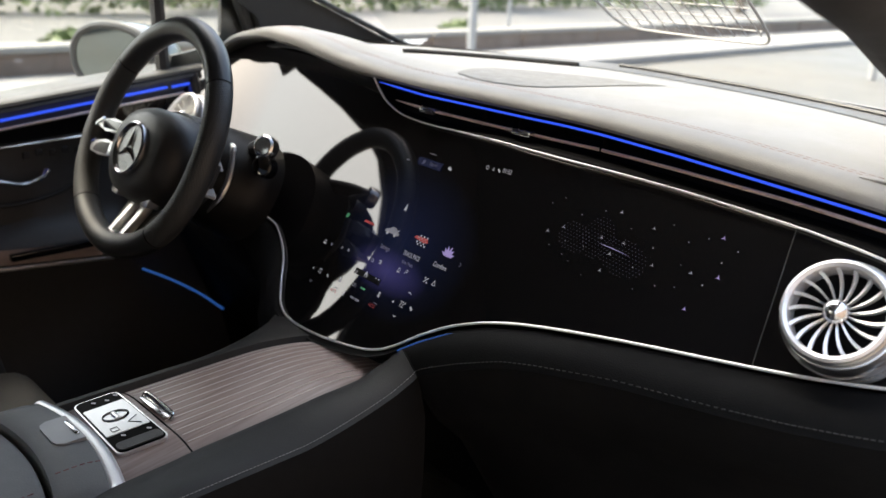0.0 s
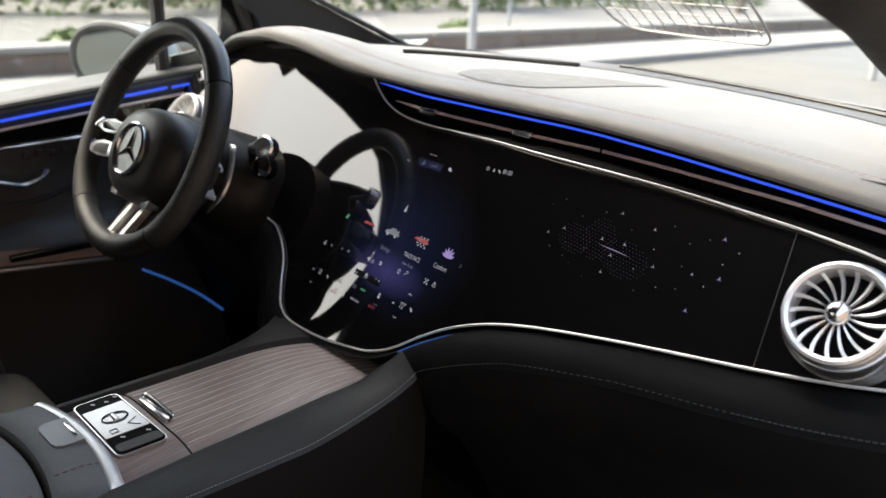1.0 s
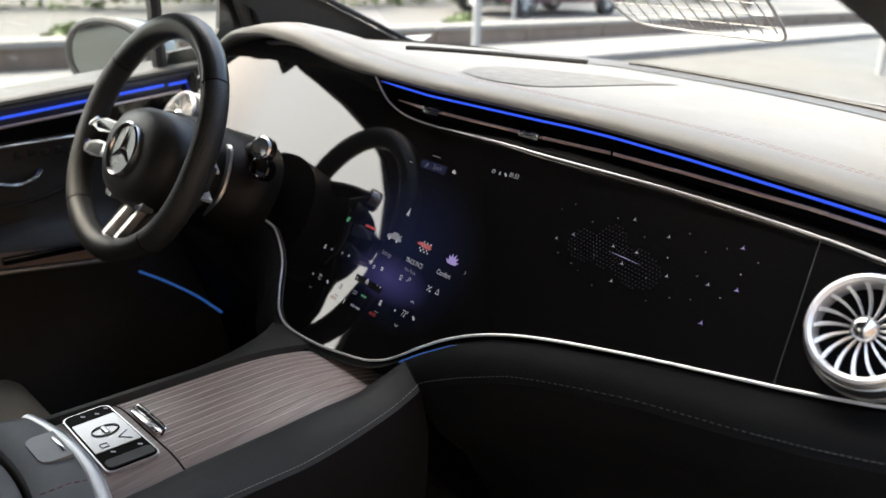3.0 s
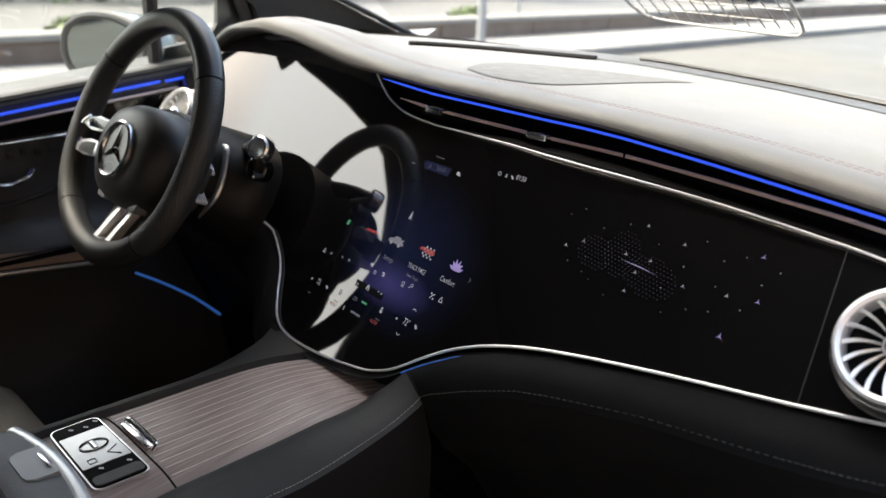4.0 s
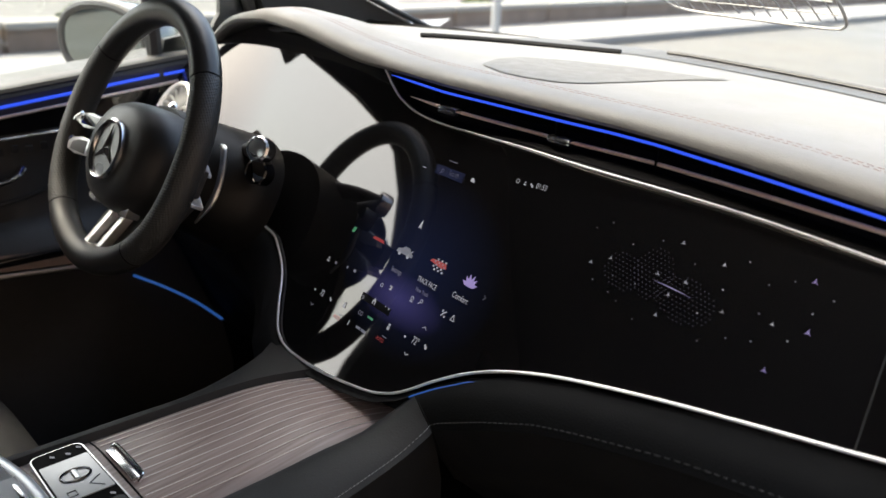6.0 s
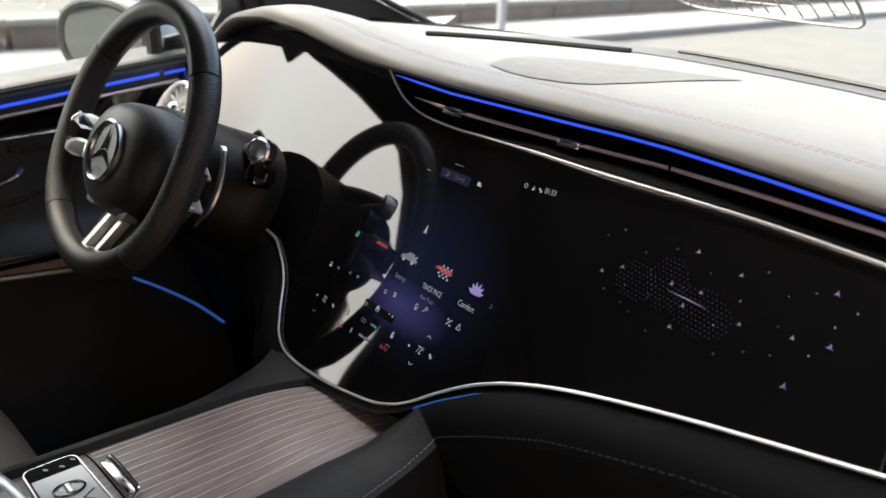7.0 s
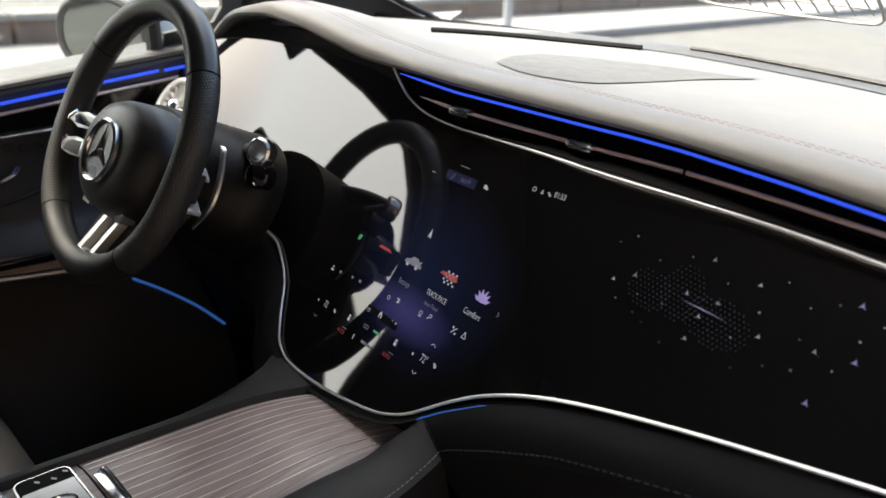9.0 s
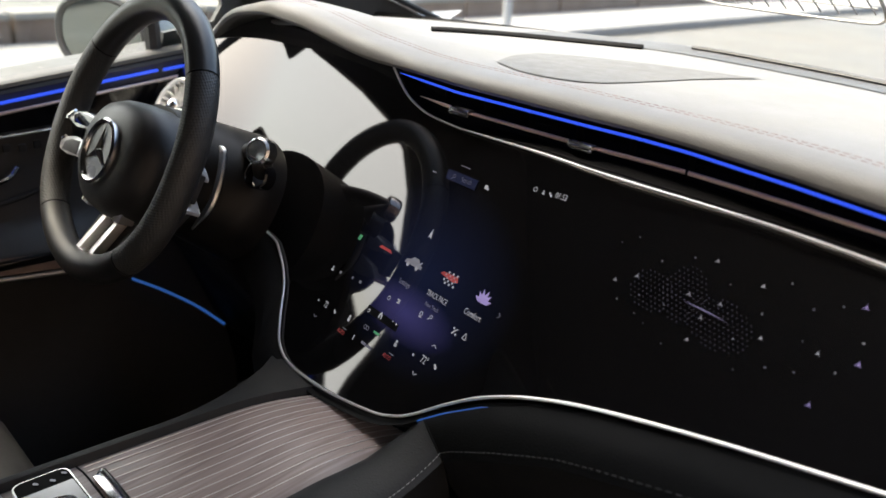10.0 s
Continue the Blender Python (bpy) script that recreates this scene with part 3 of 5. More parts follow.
shape("car_icon", 0.0209, 0.8685, [[(-6, 3.2), (-2, 6), (6, 6), (10, 2.5)], [(6, -3), (15, 6), (16, 5), (9, -4)]] + [disc(-10, -4.5, 3), disc(9, -4.5, 3)], M_UI)
shape("flag_icon", 0.0814, 0.8728, [[(-18, 0), (-14, 4), (14, 5), (17, -1), (8, -3)]], M_UIRED, "red racing car symbol")
shape("flag_icon", 0.0814, 0.8728, [rect(-9 + 4 * i, -9 + 3.4 * j, -6 + 4 * i, -6.3 + 3.4 * j) for i in range(6) for j in range(5) if (i + j) % 2], M_UI)
petals = []
for a, ln in ((-68, 15), (-40, 16), (-15, 17), (15, 17), (40, 16), (68, 15)):
    c, s = math.sin(radians(a)), math.cos(radians(a))
    petals.append([(0, -8), (c * ln * 0.55 - s * 2.6, -8 + s * ln * 0.55 + c * 2.6), (c * ln, -8 + s * ln), (c * ln * 0.55 + s * 2.6, -8 + s * ln * 0.55 - c * 2.6)])
shape("lotus_icon", 0.1378, 0.8733, petals, M_UIVIO, "violet lotus flower symbol")
shape("icon", 0.1649, 0.8655, stroke([(-1.5, 3), (1.5, 0), (-1.5, -3)], 0.8), M_UIDIM)
for x, z, polys in ((0.0061, 0.8276, ring(0, 0, 3, 1)), (0.0227, 0.8299, [[(-3, -3), (3, 3), (3, -3)], rect(-3, 1, 2, 3)]),
                    (0.0638, 0.8313, ring(0, 1, 3, 1) + [rect(-3, -4, 3, -2.5)]), (0.079, 0.8334, ring(1, 1, 2.6, 1) + stroke([(-1, -1), (-4, -4)], 1.1)),
                    (0.1194, 0.8348, stroke([(-4, -4), (0, 1), (4, 4)], 1.6) + [disc(-3, 3, 1.5), disc(3, -3, 1.5)]),
                    (0.135, 0.8358, stroke([(-3.5, -3.5), (0, 4), (3.5, -3.5), (-3.5, -3.5)], 1.1))):
    shape("icon", x, z, polys, M_UI)
shape("menu_bar", 0.0081, 0.8079, [rect(-34, -5, 36, 5)], mat("dark_menu_bar", (0.003, 0.003, 0.004), 0.35, spec=0.15))
k_home = shape("home_icon", 0.006, 0.8086, [[(-3.6, -4.5), (-3.6, 0.5), (0, 4.8), (3.6, 0.5), (3.6, -4.5), (1.3, -4.5), (1.3, -0.5), (-1.3, -0.5), (-1.3, -4.5)]], M_UI)
k_home.location.z += 0.0012
b_icon = shape("icon", -0.0168, 0.8061, stroke([(-3, 0), (2, 2), (3, -1), (-1, -3)], 1), M_UI)
b_icon.location.z += 0.0012
d_icon = shape("icon", 0.0307, 0.8101, [disc(-3, 0, 1.1), disc(5, -0.5, 1.6)], M_UI)
d_icon.location.z += 0.0012
shape("icon", 0.1011, 0.8139, stroke([(-4, -1.5), (0, 1.5), (4, -1.5)], 1), M_UI)
shape("icon", 0.0904, 0.7834, stroke([(-4, 1.5), (0, -1.5), (4, 1.5)], 1), M_UI)
shape("icon", 0.0776, 0.7967, [disc(0, 0, 1.8)], M_UI)
shape("icon", 0.1136, 0.7995, [disc(-1, 1, 1.8), disc(1.5, -1.2, 2.2)], M_UI)
shape("icon", -0.1119, 0.785, [disc(0, 0, 1.8)], M_UI)
shape("icon", -0.0738, 0.7856, [disc(-1, 1, 1.6), disc(1.5, -1, 1.8)], M_UI)
shape("icon", -0.1047, 0.7699, stroke([(-4, 1.5), (0, -1.5), (4, 1.5)], 1), M_UIDIM)
for x, z, z1 in ((-0.0436, 0.7887, 0.7778), (0.0463, 0.7956, 0.785)):
    shape("seat_icon", x, z, [rect(-2.5, -4, 2.5, 0.5), rect(-2, 1.2, 2, 4.5)], M_UI)
    shape("text_bar", x, z1, [rect(-5, -0.5, 5, 0.5)], M_UIDIM)
shape("icon", -0.0073, 0.7915, ring(-5, 0, 3, 0.8) + ring(0, 0, 3, 0.8), M_UIDIM)
shape("text_bar", 0.0083, 0.7927, [rect(-4, -1.6, 9, 1.4)], M_UIGREEN)
shape("text_bar", 0.005, 0.7777, [rect(-14, -1.8, -3, 1.6), rect(-1.5, -1.8, 10, 1.6)], M_UIDIM)
shape("icon", -0.0226, 0.7767, [rect(-1, -4, 1, 3)], M_UI)
shape("icon", -0.111, 0.8214, [disc(0, 2.2, 1.8), rect(-3, -3.4, 3, -0.6)], M_UI)
shape("icon", -0.0937, 0.8222, [rect(-2.5, -2, 2.5, 2)], M_UIDIM)
shape("icon", -0.068, 0.8245, [disc(0, 0, 2.2)], M_UIDIM)
shape("icon", -0.0521, 0.8252, [rect(-2.5, -2, 2.5, 2)], M_UIDIM)
shape("car_icon", -0.0324, 0.8659, [[(-16, -1), (-12, 3), (10, 3), (15, -1)]], M_UIRED)
shape("phone_icon", -0.0851, 0.8638, [[(-5, -4), (-3, 4), (4, 4), (2, -4)]], M_UIGREEN)

# small lit stars of the passenger screen
STARS = [(0.3375, 0.961), (0.2803, 0.9348), (0.2632, 0.9273), (0.3285, 0.9334), (0.3552, 0.933), (0.3796, 0.9529), (0.3954, 0.9202), (0.3435, 0.9035),
         (0.4381, 0.9231), (0.3457, 0.9205), (0.455, 0.96), (0.467, 0.926), (0.448, 0.892)]
DOTS = [(0.2669, 0.9629), (0.2538, 0.9553), (0.3194, 0.959), (0.2947, 0.9503), (0.2896, 0.9222), (0.3035, 0.9042), (0.2926, 0.9088), (0.3554, 0.948),
        (0.3984, 0.9601), (0.3879, 0.9355), (0.3764, 0.914), (0.3255, 0.8952), (0.3867, 0.8955), (0.4078, 0.9037), (0.4282, 0.9072), (0.4243, 0.9273),
        (0.455, 0.916), (0.4215, 0.9484), (0.4401, 0.9561), (0.464, 0.939), (0.3134, 0.921), (0.2725, 0.9146), (0.475, 0.952)]


def star_shape(r):
    out = []
    for a in (90, 210, 330):
        t, l, g = radians(a), radians(a + 60), radians(a - 60)
        out.append([(0, 0), (0.15 * r * math.cos(g), 0.15 * r * math.sin(g)), (r * math.cos(t), r * math.sin(t)), (0.15 * r * math.cos(l), 0.15 * r * math.sin(l))])
    return out


for i, (x, z) in enumerate(STARS):
    shape("star_glint", x, z, star_shape(4.2 if i > 9 else 3.4), M_UIVIO if i > 9 else M_UI)
for x, z in DOTS:
    shape("star_dot", x, z, [disc(0, 0, random.choice((0.5, 0.65, 0.8)), 6)], M_UIDIM if random.random() < 0.6 else M_UI)
cloud = bmesh.new()
for cx, cz, rx, rz in ((0.2972, 0.9279, 0.020, 0.016), (0.3248, 0.9326, 0.020, 0.020), (0.3615, 0.9197, 0.028, 0.017)):
    for i in range(-8, 9):
        for j in range(-8, 9):
            dx, dz = i * 0.0042 + (0.0021 if j % 2 else 0), j * 0.0032
            if (dx / rx) ** 2 + (dz / rz) ** 2 < 1:
                m = glass_frame(cx + dx, cz + dz - dx * 0.15, 0.0006)
                cloud.faces.new([cloud.verts.new(m @ Vector((px * 0.001, py * 0.001, 0))) for px, py in disc(0, 0, 0.38, 6)])
tagged(part("star_cloud", cloud, mat("faint_star_dots", (0.1, 0.1, 0.15), 0.3, emit=(0.4, 0.42, 0.7), estr=0.006), dash, "cloud of faint lit dots"), kind="stuff")
shape("light_streak", 0.3458, 0.926, [[(-24, 3), (0, 0.5), (26, -4.5), (0, -0.5)]], mat("violet_streak", (0.2, 0.2, 0.3), 0.3, emit=(0.55, 0.5, 1.0), estr=0.05))

# ---------------------------------------------------------------- steering wheel
WT = radians(25.5)
WU = Vector((0, math.sin(WT), math.cos(WT)))
WN = Vector((0, -math.cos(WT), math.sin(WT)))
WX = Vector((1, 0, 0))
WORG = Vector((-0.380, 0.0333, 0.9442))


def wp(x, u, n=0.0):
    """A point of the wheel: across, up in its plane, towards the driver."""
    return WORG + WX * x + WU * u + WN * n


wheel = thing("steering_wheel", "black leather sports steering wheel with flattened bottom", "steering wheel")


def rim_point(a):
    """Centre line of the rim; a in degrees from the right, anticlockwise."""
    r = 0.1725
    x, u = r * math.cos(radians(a)), r * math.sin(radians(a))
    if u < 0:
        x *= 1 + 0.05 * (4 * (-u / r) * abs(x) / r) ** 2 / 4
    if u < -0.145:
        u = -0.145 + (u + 0.145) * 0.95
    return x, u


def rim_piece(a0, a1, r, ra, n):
    rows = []
    for i in range(n):
        a = a0 + (a1 - a0) * i / (n - 1)
        x, u = rim_point(a)
        d = Vector((x, u)).normalized()
        ring_pts = []
        for k in range(20):
            t = 2 * math.pi * k / 20
            ro, no = r * math.cos(t), ra * math.sin(t)
            ring_pts.append(wp(x + d.x * ro, u + d.y * ro, no))
        rows.append(ring_pts)
    return grid(rows, wrap=True)


def perforate(m):
    nt = m.node_tree
    b = nt.nodes["Principled BSDF"]
    co = nt.nodes.new("ShaderNodeTexCoord")
    v = nt.nodes.new("ShaderNodeTexVoronoi")
    v.inputs["Scale"].default_value = 330
    v.inputs["Randomness"].default_value = 0.0
    nt.links.new(co.outputs["Object"], v.inputs["Vector"])
    bp = nt.nodes.new("ShaderNodeBump")
    bp.inputs["Strength"].default_value = 0.9
    bp.inputs["Distance"].default_value = 0.0008
    nt.links.new(v.outputs["Distance"], bp.inputs["Height"])
    nt.links.new(bp.outputs[0], b.inputs["Normal"])


perforate(M_PERF)
for nm, a0, a1, m_, lb in (("rim_top", 35.4, 144.6, M_RIMLEA, "smooth black leather upper rim"), ("rim_side", -48.6, 34.6, M_PERF, "perforated black leather rim side"),
                           ("rim_side", 145.4, 228.6, M_PERF, "perforated black leather rim side"), ("rim_bottom", 229.4, 310.6, M_RIMLEA, "smooth black leather lower rim")):
    part(nm, rim_piece(a0, a1, 0.0190, 0.0195, max(12, int((a1 - a0) / 2))), m_, wheel, lb)
for a in (35, 145, 229, 311):
    part("rim_seam", rim_piece(a - 0.5, a + 0.5, 0.0183, 0.0188, 3), M_VOID, wheel)


def hub_mesh():
    rows = []
    for f, h in ((0.95, -0.055), (1.0, -0.03), (1.0, -0.006), (0.97, 0.012), (0.88, 0.026), (0.70, 0.036), (0.45, 0.0415), (0.2, 0.043), (0.02, 0.043)):
        ring_pts = []
        for k in range(48):
            t = 2 * math.pi * k / 48
            cx, cu = math.cos(t), math.sin(t)
            rx = 0.100 * abs(cx) ** 0.85 * (1 if cx > 0 else -1)
            ru = (0.070 if cu > 0 else 0.082) * abs(cu) ** 0.85 * (1 if cu > 0 else -1)
            ring_pts.append(wp(0.008 + rx * f, -0.022 + ru * f, h - 0.016))
        rows.append(ring_pts)
    return grid(rows, wrap=True)


part("airbag_cover", hub_mesh(), M_SOFTBLACK, wheel, "soft black rounded airbag cover")
em = Matrix((WX.to_4d(), WU.to_4d(), WN.to_4d(), Vector((0, 0, 0, 1)))).transposed()
for i in range(3):
    em[3][i] = 0
em[3][3] = 1
em = em @ Matrix.Scale(1.33, 4)
em.translation = wp(0.011, -0.026, 0.0285)
emblem = part("emblem", revolve([(0.0315, -0.006), (0.0312, 0.001), (0.029, 0.0025), (0.0272, 0.0012), (0.0265, -0.001)], em), M_CHROME, wheel, "round chrome emblem ring")
part("emblem_plate", revolve([(0.0266, -0.0012), (0.0005, -0.001)], em), mat("grey_emblem_plate", (0.16, 0.16, 0.165), 0.3, 0.5, grain=0.05), emblem)
for a in (90, 210, 330):
    t = radians(a)
    tip = Vector((0.0265 * math.cos(t), 0.0265 * math.sin(t), 0.0))
    l = Vector((-math.sin(t), math.cos(t), 0)) * 0.0036
    bm = bmesh.new()
    vs = [bm.verts.new(em @ p) for p in (Vector((0, 0, 0.0035)), l * 1.0 + tip * 0.12, tip, -l * 1.0 + tip * 0.12)]
    bm.faces.new((vs[0], vs[1], vs[2]))
    bm.faces.new((vs[0], vs[2], vs[3]))
    bm.faces.new((vs[1], vs[0], vs[3]))
    part("emblem_arm", bm, M_CHROME, emblem, smooth=False)


def plate(pts, n0, n1, bevel=0.002, lean=0.0):
    """A raised key on the wheel from across/up points; lean tips it forward towards its top."""
    bm = slab([wp(x, u, n1 - lean * (u + 0.17)) for x, u in pts], -WN * (n1 - n0))
    bmesh.ops.bevel(bm, geom=bm.edges[:], offset=bevel, segments=2, profile=0.6, affect="EDGES")
    return bm


for sgn in (-1, 1):
    part("side_spoke", plate([(sgn * 0.060, -0.045), (sgn * 0.075, -0.052), (sgn * 0.162, -0.040), (sgn * 0.165, -0.004), (sgn * 0.075, 0.010), (sgn * 0.060, 0.005)], -0.034, -0.018, 0.003), M_SOFTBLACK, wheel, "soft black side spoke")
    for pts, face in (([(0.060, -0.012), (0.120, -0.016), (0.158, -0.012), (0.156, -0.007), (0.140, 0.003), (0.105, 0.008), (0.060, 0.008)], [(0.066, -0.009), (0.130, -0.012), (0.138, -0.003), (0.122, 0.004), (0.066, 0.005)]),
                      ([(0.064, -0.050), (0.120, -0.056), (0.164, -0.053), (0.165, -0.048), (0.143, -0.034), (0.110, -0.028), (0.064, -0.026)], [(0.090, -0.050), (0.140, -0.052), (0.136, -0.040), (0.118, -0.034), (0.090, -0.031)])):
        dn = -0.032 if sgn > 0 else 0.0
        key = part("spoke_key", plate([(sgn * x, u) for x, u in pts], -0.012 + dn, 0.010 + dn, 0.0035), M_KEY, wheel, "silver control key on the spoke")
        part("key_face", plate([(sgn * x, u) for x, u in face], 0.008 + dn, 0.0108 + dn, 0.0006), M_GLOSSBLACK if face[0][1] > -0.02 else M_CHARLEA, key)
        part("key_edge", tube([wp(sgn * x, u, 0.0095 + dn) for x, u in pts[2:5]], 0.0022, 8), M_CHROME, key, "bright chrome key tip")
# lower double spoke, tipped forward at its top
for x0, x1 in ((-0.014, -0.002), (0.022, 0.034)):
    part("lower_spoke", plate([(x0 + 0.002, -0.092), (x1 + 0.002, -0.092), (x1, -0.166), (x0, -0.166)], -0.006, 0.011, 0.002, 0.40), M_ALU, wheel, "silver lower spoke bar")
part("lower_spoke_end", plate([(-0.014, -0.152), (0.034, -0.152), (0.033, -0.168), (-0.013, -0.168)], -0.005, 0.0118, 0.002, 0.40), M_ALU, wheel, "silver end of the lower spoke")
# backing extended to the right to darken the patch mirrored in the display
part("lower_spoke_back", plate([(-0.050, -0.065), (0.118, -0.050), (0.110, -0.120), (0.085, -0.150), (0.058, -0.165), (-0.038, -0.165)], -0.016, -0.002, 0.004, 0.40), M_CHARLEA, wheel, "dark backing of the lower spoke, widened to block reflected light")
for sgn in (-1, 1):
    part("rotary_dial", plate([(0.006 + sgn * 0.052, -0.080), (0.006 + sgn * 0.064, -0.080), (0.006 + sgn * 0.060, -0.100), (0.006 + sgn * 0.036, -0.102)], -0.02, 0.0, 0.003), M_KEY, wheel, "small pale drive dial")
    pd = [wp(sgn * 0.106, 0.031, -0.070), wp(sgn * 0.120, 0.024, -0.070), wp(sgn * 0.133, -0.010, -0.070), wp(sgn * 0.134, -0.040, -0.069), wp(sgn * 0.115, -0.075, -0.068)]
    part("shift_paddle", tube(curve(pd, 24), 0.0062, 8, flat=0.6, up=WN, taper=[min(1, 0.35 + 0.13 * min(i, 23 - i)) for i in range(24)]), M_SILVER, wheel, "slim silver shift paddle")

# ---------------------------------------------------------------- steering column
CT, CYAW = radians(31), radians(3.5)
CU = Vector((0, math.sin(CT), math.cos(CT)))
CN = Vector((0, -math.cos(CT), math.sin(CT)))
CORG = Vector((-0.406, 0, 0)) + CU * 0.828 + CN * 0.448
CX = Vector((math.cos(CYAW), 0, 0)) + CN * math.sin(CYAW)
CN = CN * math.cos(CYAW) + Vector((-math.sin(CYAW), 0, 0))


def column_point(x, u, n):
    return CORG + CX * x + CU * u + CN * n


col = thing("steering_column", "black steering column with stalks behind the wheel", "steering column")
rows = []
for f in range(9):
    n = -0.030 - 0.0155 * f
    s = f / 8
    rows.append([column_point(0.016 + 0.040 * s + (0.088 + 0.046 * s ** 0.7 * (1 - 0.5 * ease(0.7, 1.0, s))) * math.copysign(abs(math.cos(t)) ** 0.85, math.cos(t)), -0.016 + 0.004 * s + (0.072 + 0.016 * s) * math.copysign(abs(math.sin(t)) ** 0.85, math.sin(t)), n)
                 for t in (2 * math.pi * k / 36 for k in range(36))])
part("shroud", grid(rows, wrap=True), mat("matt_black_shroud", (0.006, 0.006, 0.0062), 0.5, grain=0.1, scale=90, spec=0.25), col, "rounded soft black column shroud")
tip = Vector((-0.198, 0.122, 0.951))
part("button_post", tube([Vector((-0.215, 0.135, 0.92)), Vector((-0.203, 0.127, 0.938)), tip], 0.0125, 16), M_SOFTBLACK, col, "short black post with push button")
part("stalk_arm", tube(curve([tip + Vector((-0.004, 0.004, -0.002)), tip + Vector((-0.045, 0.020, -0.011)), tip + Vector((-0.10, 0.036, -0.030))], 14), 0.0115, 14), M_SOFTBLACK, col, "round black selector stalk")
ax = (Vector((0.35, -0.8, 0.35))).normalized()
q = ax.to_track_quat("Z", "Y").to_matrix().to_4x4()
q.translation = tip
knob = part("push_button", revolve([(0.0165, -0.012), (0.0172, -0.004), (0.0165, 0.004), (0.014, 0.0065), (0.0125, 0.0062)], q, 32), M_CHROME, col, "round chrome push button")
part("button_face", revolve([(0.0124, 0.0060), (0.008, 0.0072), (0.0004, 0.0076)], q, 32), M_SILVER, knob)
q2 = q.copy()
q2.translation = Vector((-0.200, 0.118, 0.922))
part("dark_ring", revolve([(0.0165, -0.016), (0.0165, 0.002), (0.0145, 0.004), (0.013, 0.002), (0.013, -0.01)], q2, 32), M_GLOSSBLACK, col)

# ---------------------------------------------------------------- centre console
cons = thing("centre_console", "centre console with striped wood trim and black leather sides", "console")


def cz(y):
    return 0.70 + 0.13 * (y + 0.149) - 1.5 * max(0.0, y + 0.01) ** 2


WL = [(-0.30, -0.122), (-0.158, -0.093), (-0.029, -0.066), (0.062, -0.046), (0.14, -0.029)]
WR = [(-0.30, 0.075), (-0.157, 0.0815), (-0.048, 0.0945), (0.07, 0.1025), (0.14, 0.106)]


def wood_rows(y0, y1, n, dz=0.0):
    rows = []
    for i in range(n):
        y = y0 + (y1 - y0) * i / (n - 1)
        a, b = at(WL, y), at(WR, y)
        rows.append([(a + (b - a) * k / 10, y, cz(y) + dz - 0.006 * max(0, abs(k / 10 - 0.5) - 0.36) / 0.14) for k in range(11)])
    return rows


part("wood_panel", grid(wood_rows(-0.1555, 0.135, 24)), M_WOOD, cons, "brown open-pore wood panel with pale inlay lines")
part("wood_panel", grid(wood_rows(-0.245, -0.1575, 8)), M_WOOD, cons, "brown wood panel round the control keys")
for k in range(12):
    f = 0.045 + 0.078 * k
    pts = []
    for i in range(14):
        y = -0.153 + 0.285 * i / 13
        a, b = at(WL, y), at(WR, y)
        pts.append((a + (b - a) * f, y, cz(y) + 0.0002 - 0.006 * max(0, abs(f - 0.5) - 0.36) / 0.14))
    part("inlay_line", tube(pts, 0.0005, 6, flat=1.0), M_INLAY, cons)
part("panel_gap", tube([(at(WL, -0.1565) + (at(WR, -0.1565) - at(WL, -0.1565)) * k / 10, -0.1565, cz(-0.1565) - 0.001 - 0.006 * max(0, abs(k / 10 - 0.5) - 0.36) / 0.14) for k in range(11)], 0.0016, 6), M_VOID, cons)
part("roller_handle", join(tube(curve([(-0.056, -0.149, 0.700), (-0.055, -0.1445, 0.7045), (-0.045, -0.143, 0.7055), (0.004, -0.143, 0.7055), (0.013, -0.1445, 0.7045), (0.0145, -0.149, 0.700)], 30), 0.0024, 8),
                           box((-0.0205, -0.149, 0.7025), (0.064, 0.011, 0.0035), 0.0012)), M_CHROME, cons, "chrome lip handle of the cover")

# right and left leather flanks
def flank_edge(y):
    """Height of the stitched outer edge of the console."""
    return 0.712 + 0.032 * (max(0.0, y + 0.08) / 0.165) ** 1.4


rows = []
seam_face, seam_under = RIBS[0]
for i in range(30):
    y = -0.50 + 0.585 * i / 29
    a = at(WR, max(-0.3, y))
    u = ease(0.035, 0.085, y)
    e = 0.184
    z, zr = cz(y), flank_edge(y)
    face = [Vector(p) for p in ((a, y, z - 0.006), (a + 0.008, y, z + 0.001), (a + 0.02, y, (2 * z + zr) / 3 + 0.004), (a + (e - a) * 0.45, y, (z + zr) / 2 + 0.0065),
                                (a + (e - a) * 0.65, y, (z + 2 * zr) / 3 + 0.006), (a + (e - a) * 0.82, y, zr + 0.0045), (e - 0.006, y, zr + 0.002), (e, y, zr))]
    side = [Vector(p) for p in ((e, y, zr), (e + 0.005, y, zr - 0.010), (e + 0.012, y, zr - 0.045), (e + 0.013, y, zr - 0.10), (e + 0.010, y, zr - 0.17), (e + 0.004, y, 0.45), (e, y, 0.33))]
    rows.append(([p.lerp(q, u) for p, q in zip(face, seam_face)], [p.lerp(q, u) if k < 2 else p for k, (p, q) in enumerate(zip(side, seam_under))]))
part("flank_side", grid([r[1] for r in rows]), M_BLACKLEA, cons, "black leather console side panel")
part("right_flank", grid([r[0] for r in rows]), M_CHARLEA, cons, "charcoal leather console side with pale stitching")
part("flank_stitching", stitches([r[0][-2] + Vector((0, 0, 0.0006)) for r in rows], 0.0022, 0.0011, 0.00040, (0, 0, 0)), M_STITCH, cons, "pale stitch line")
rows = []
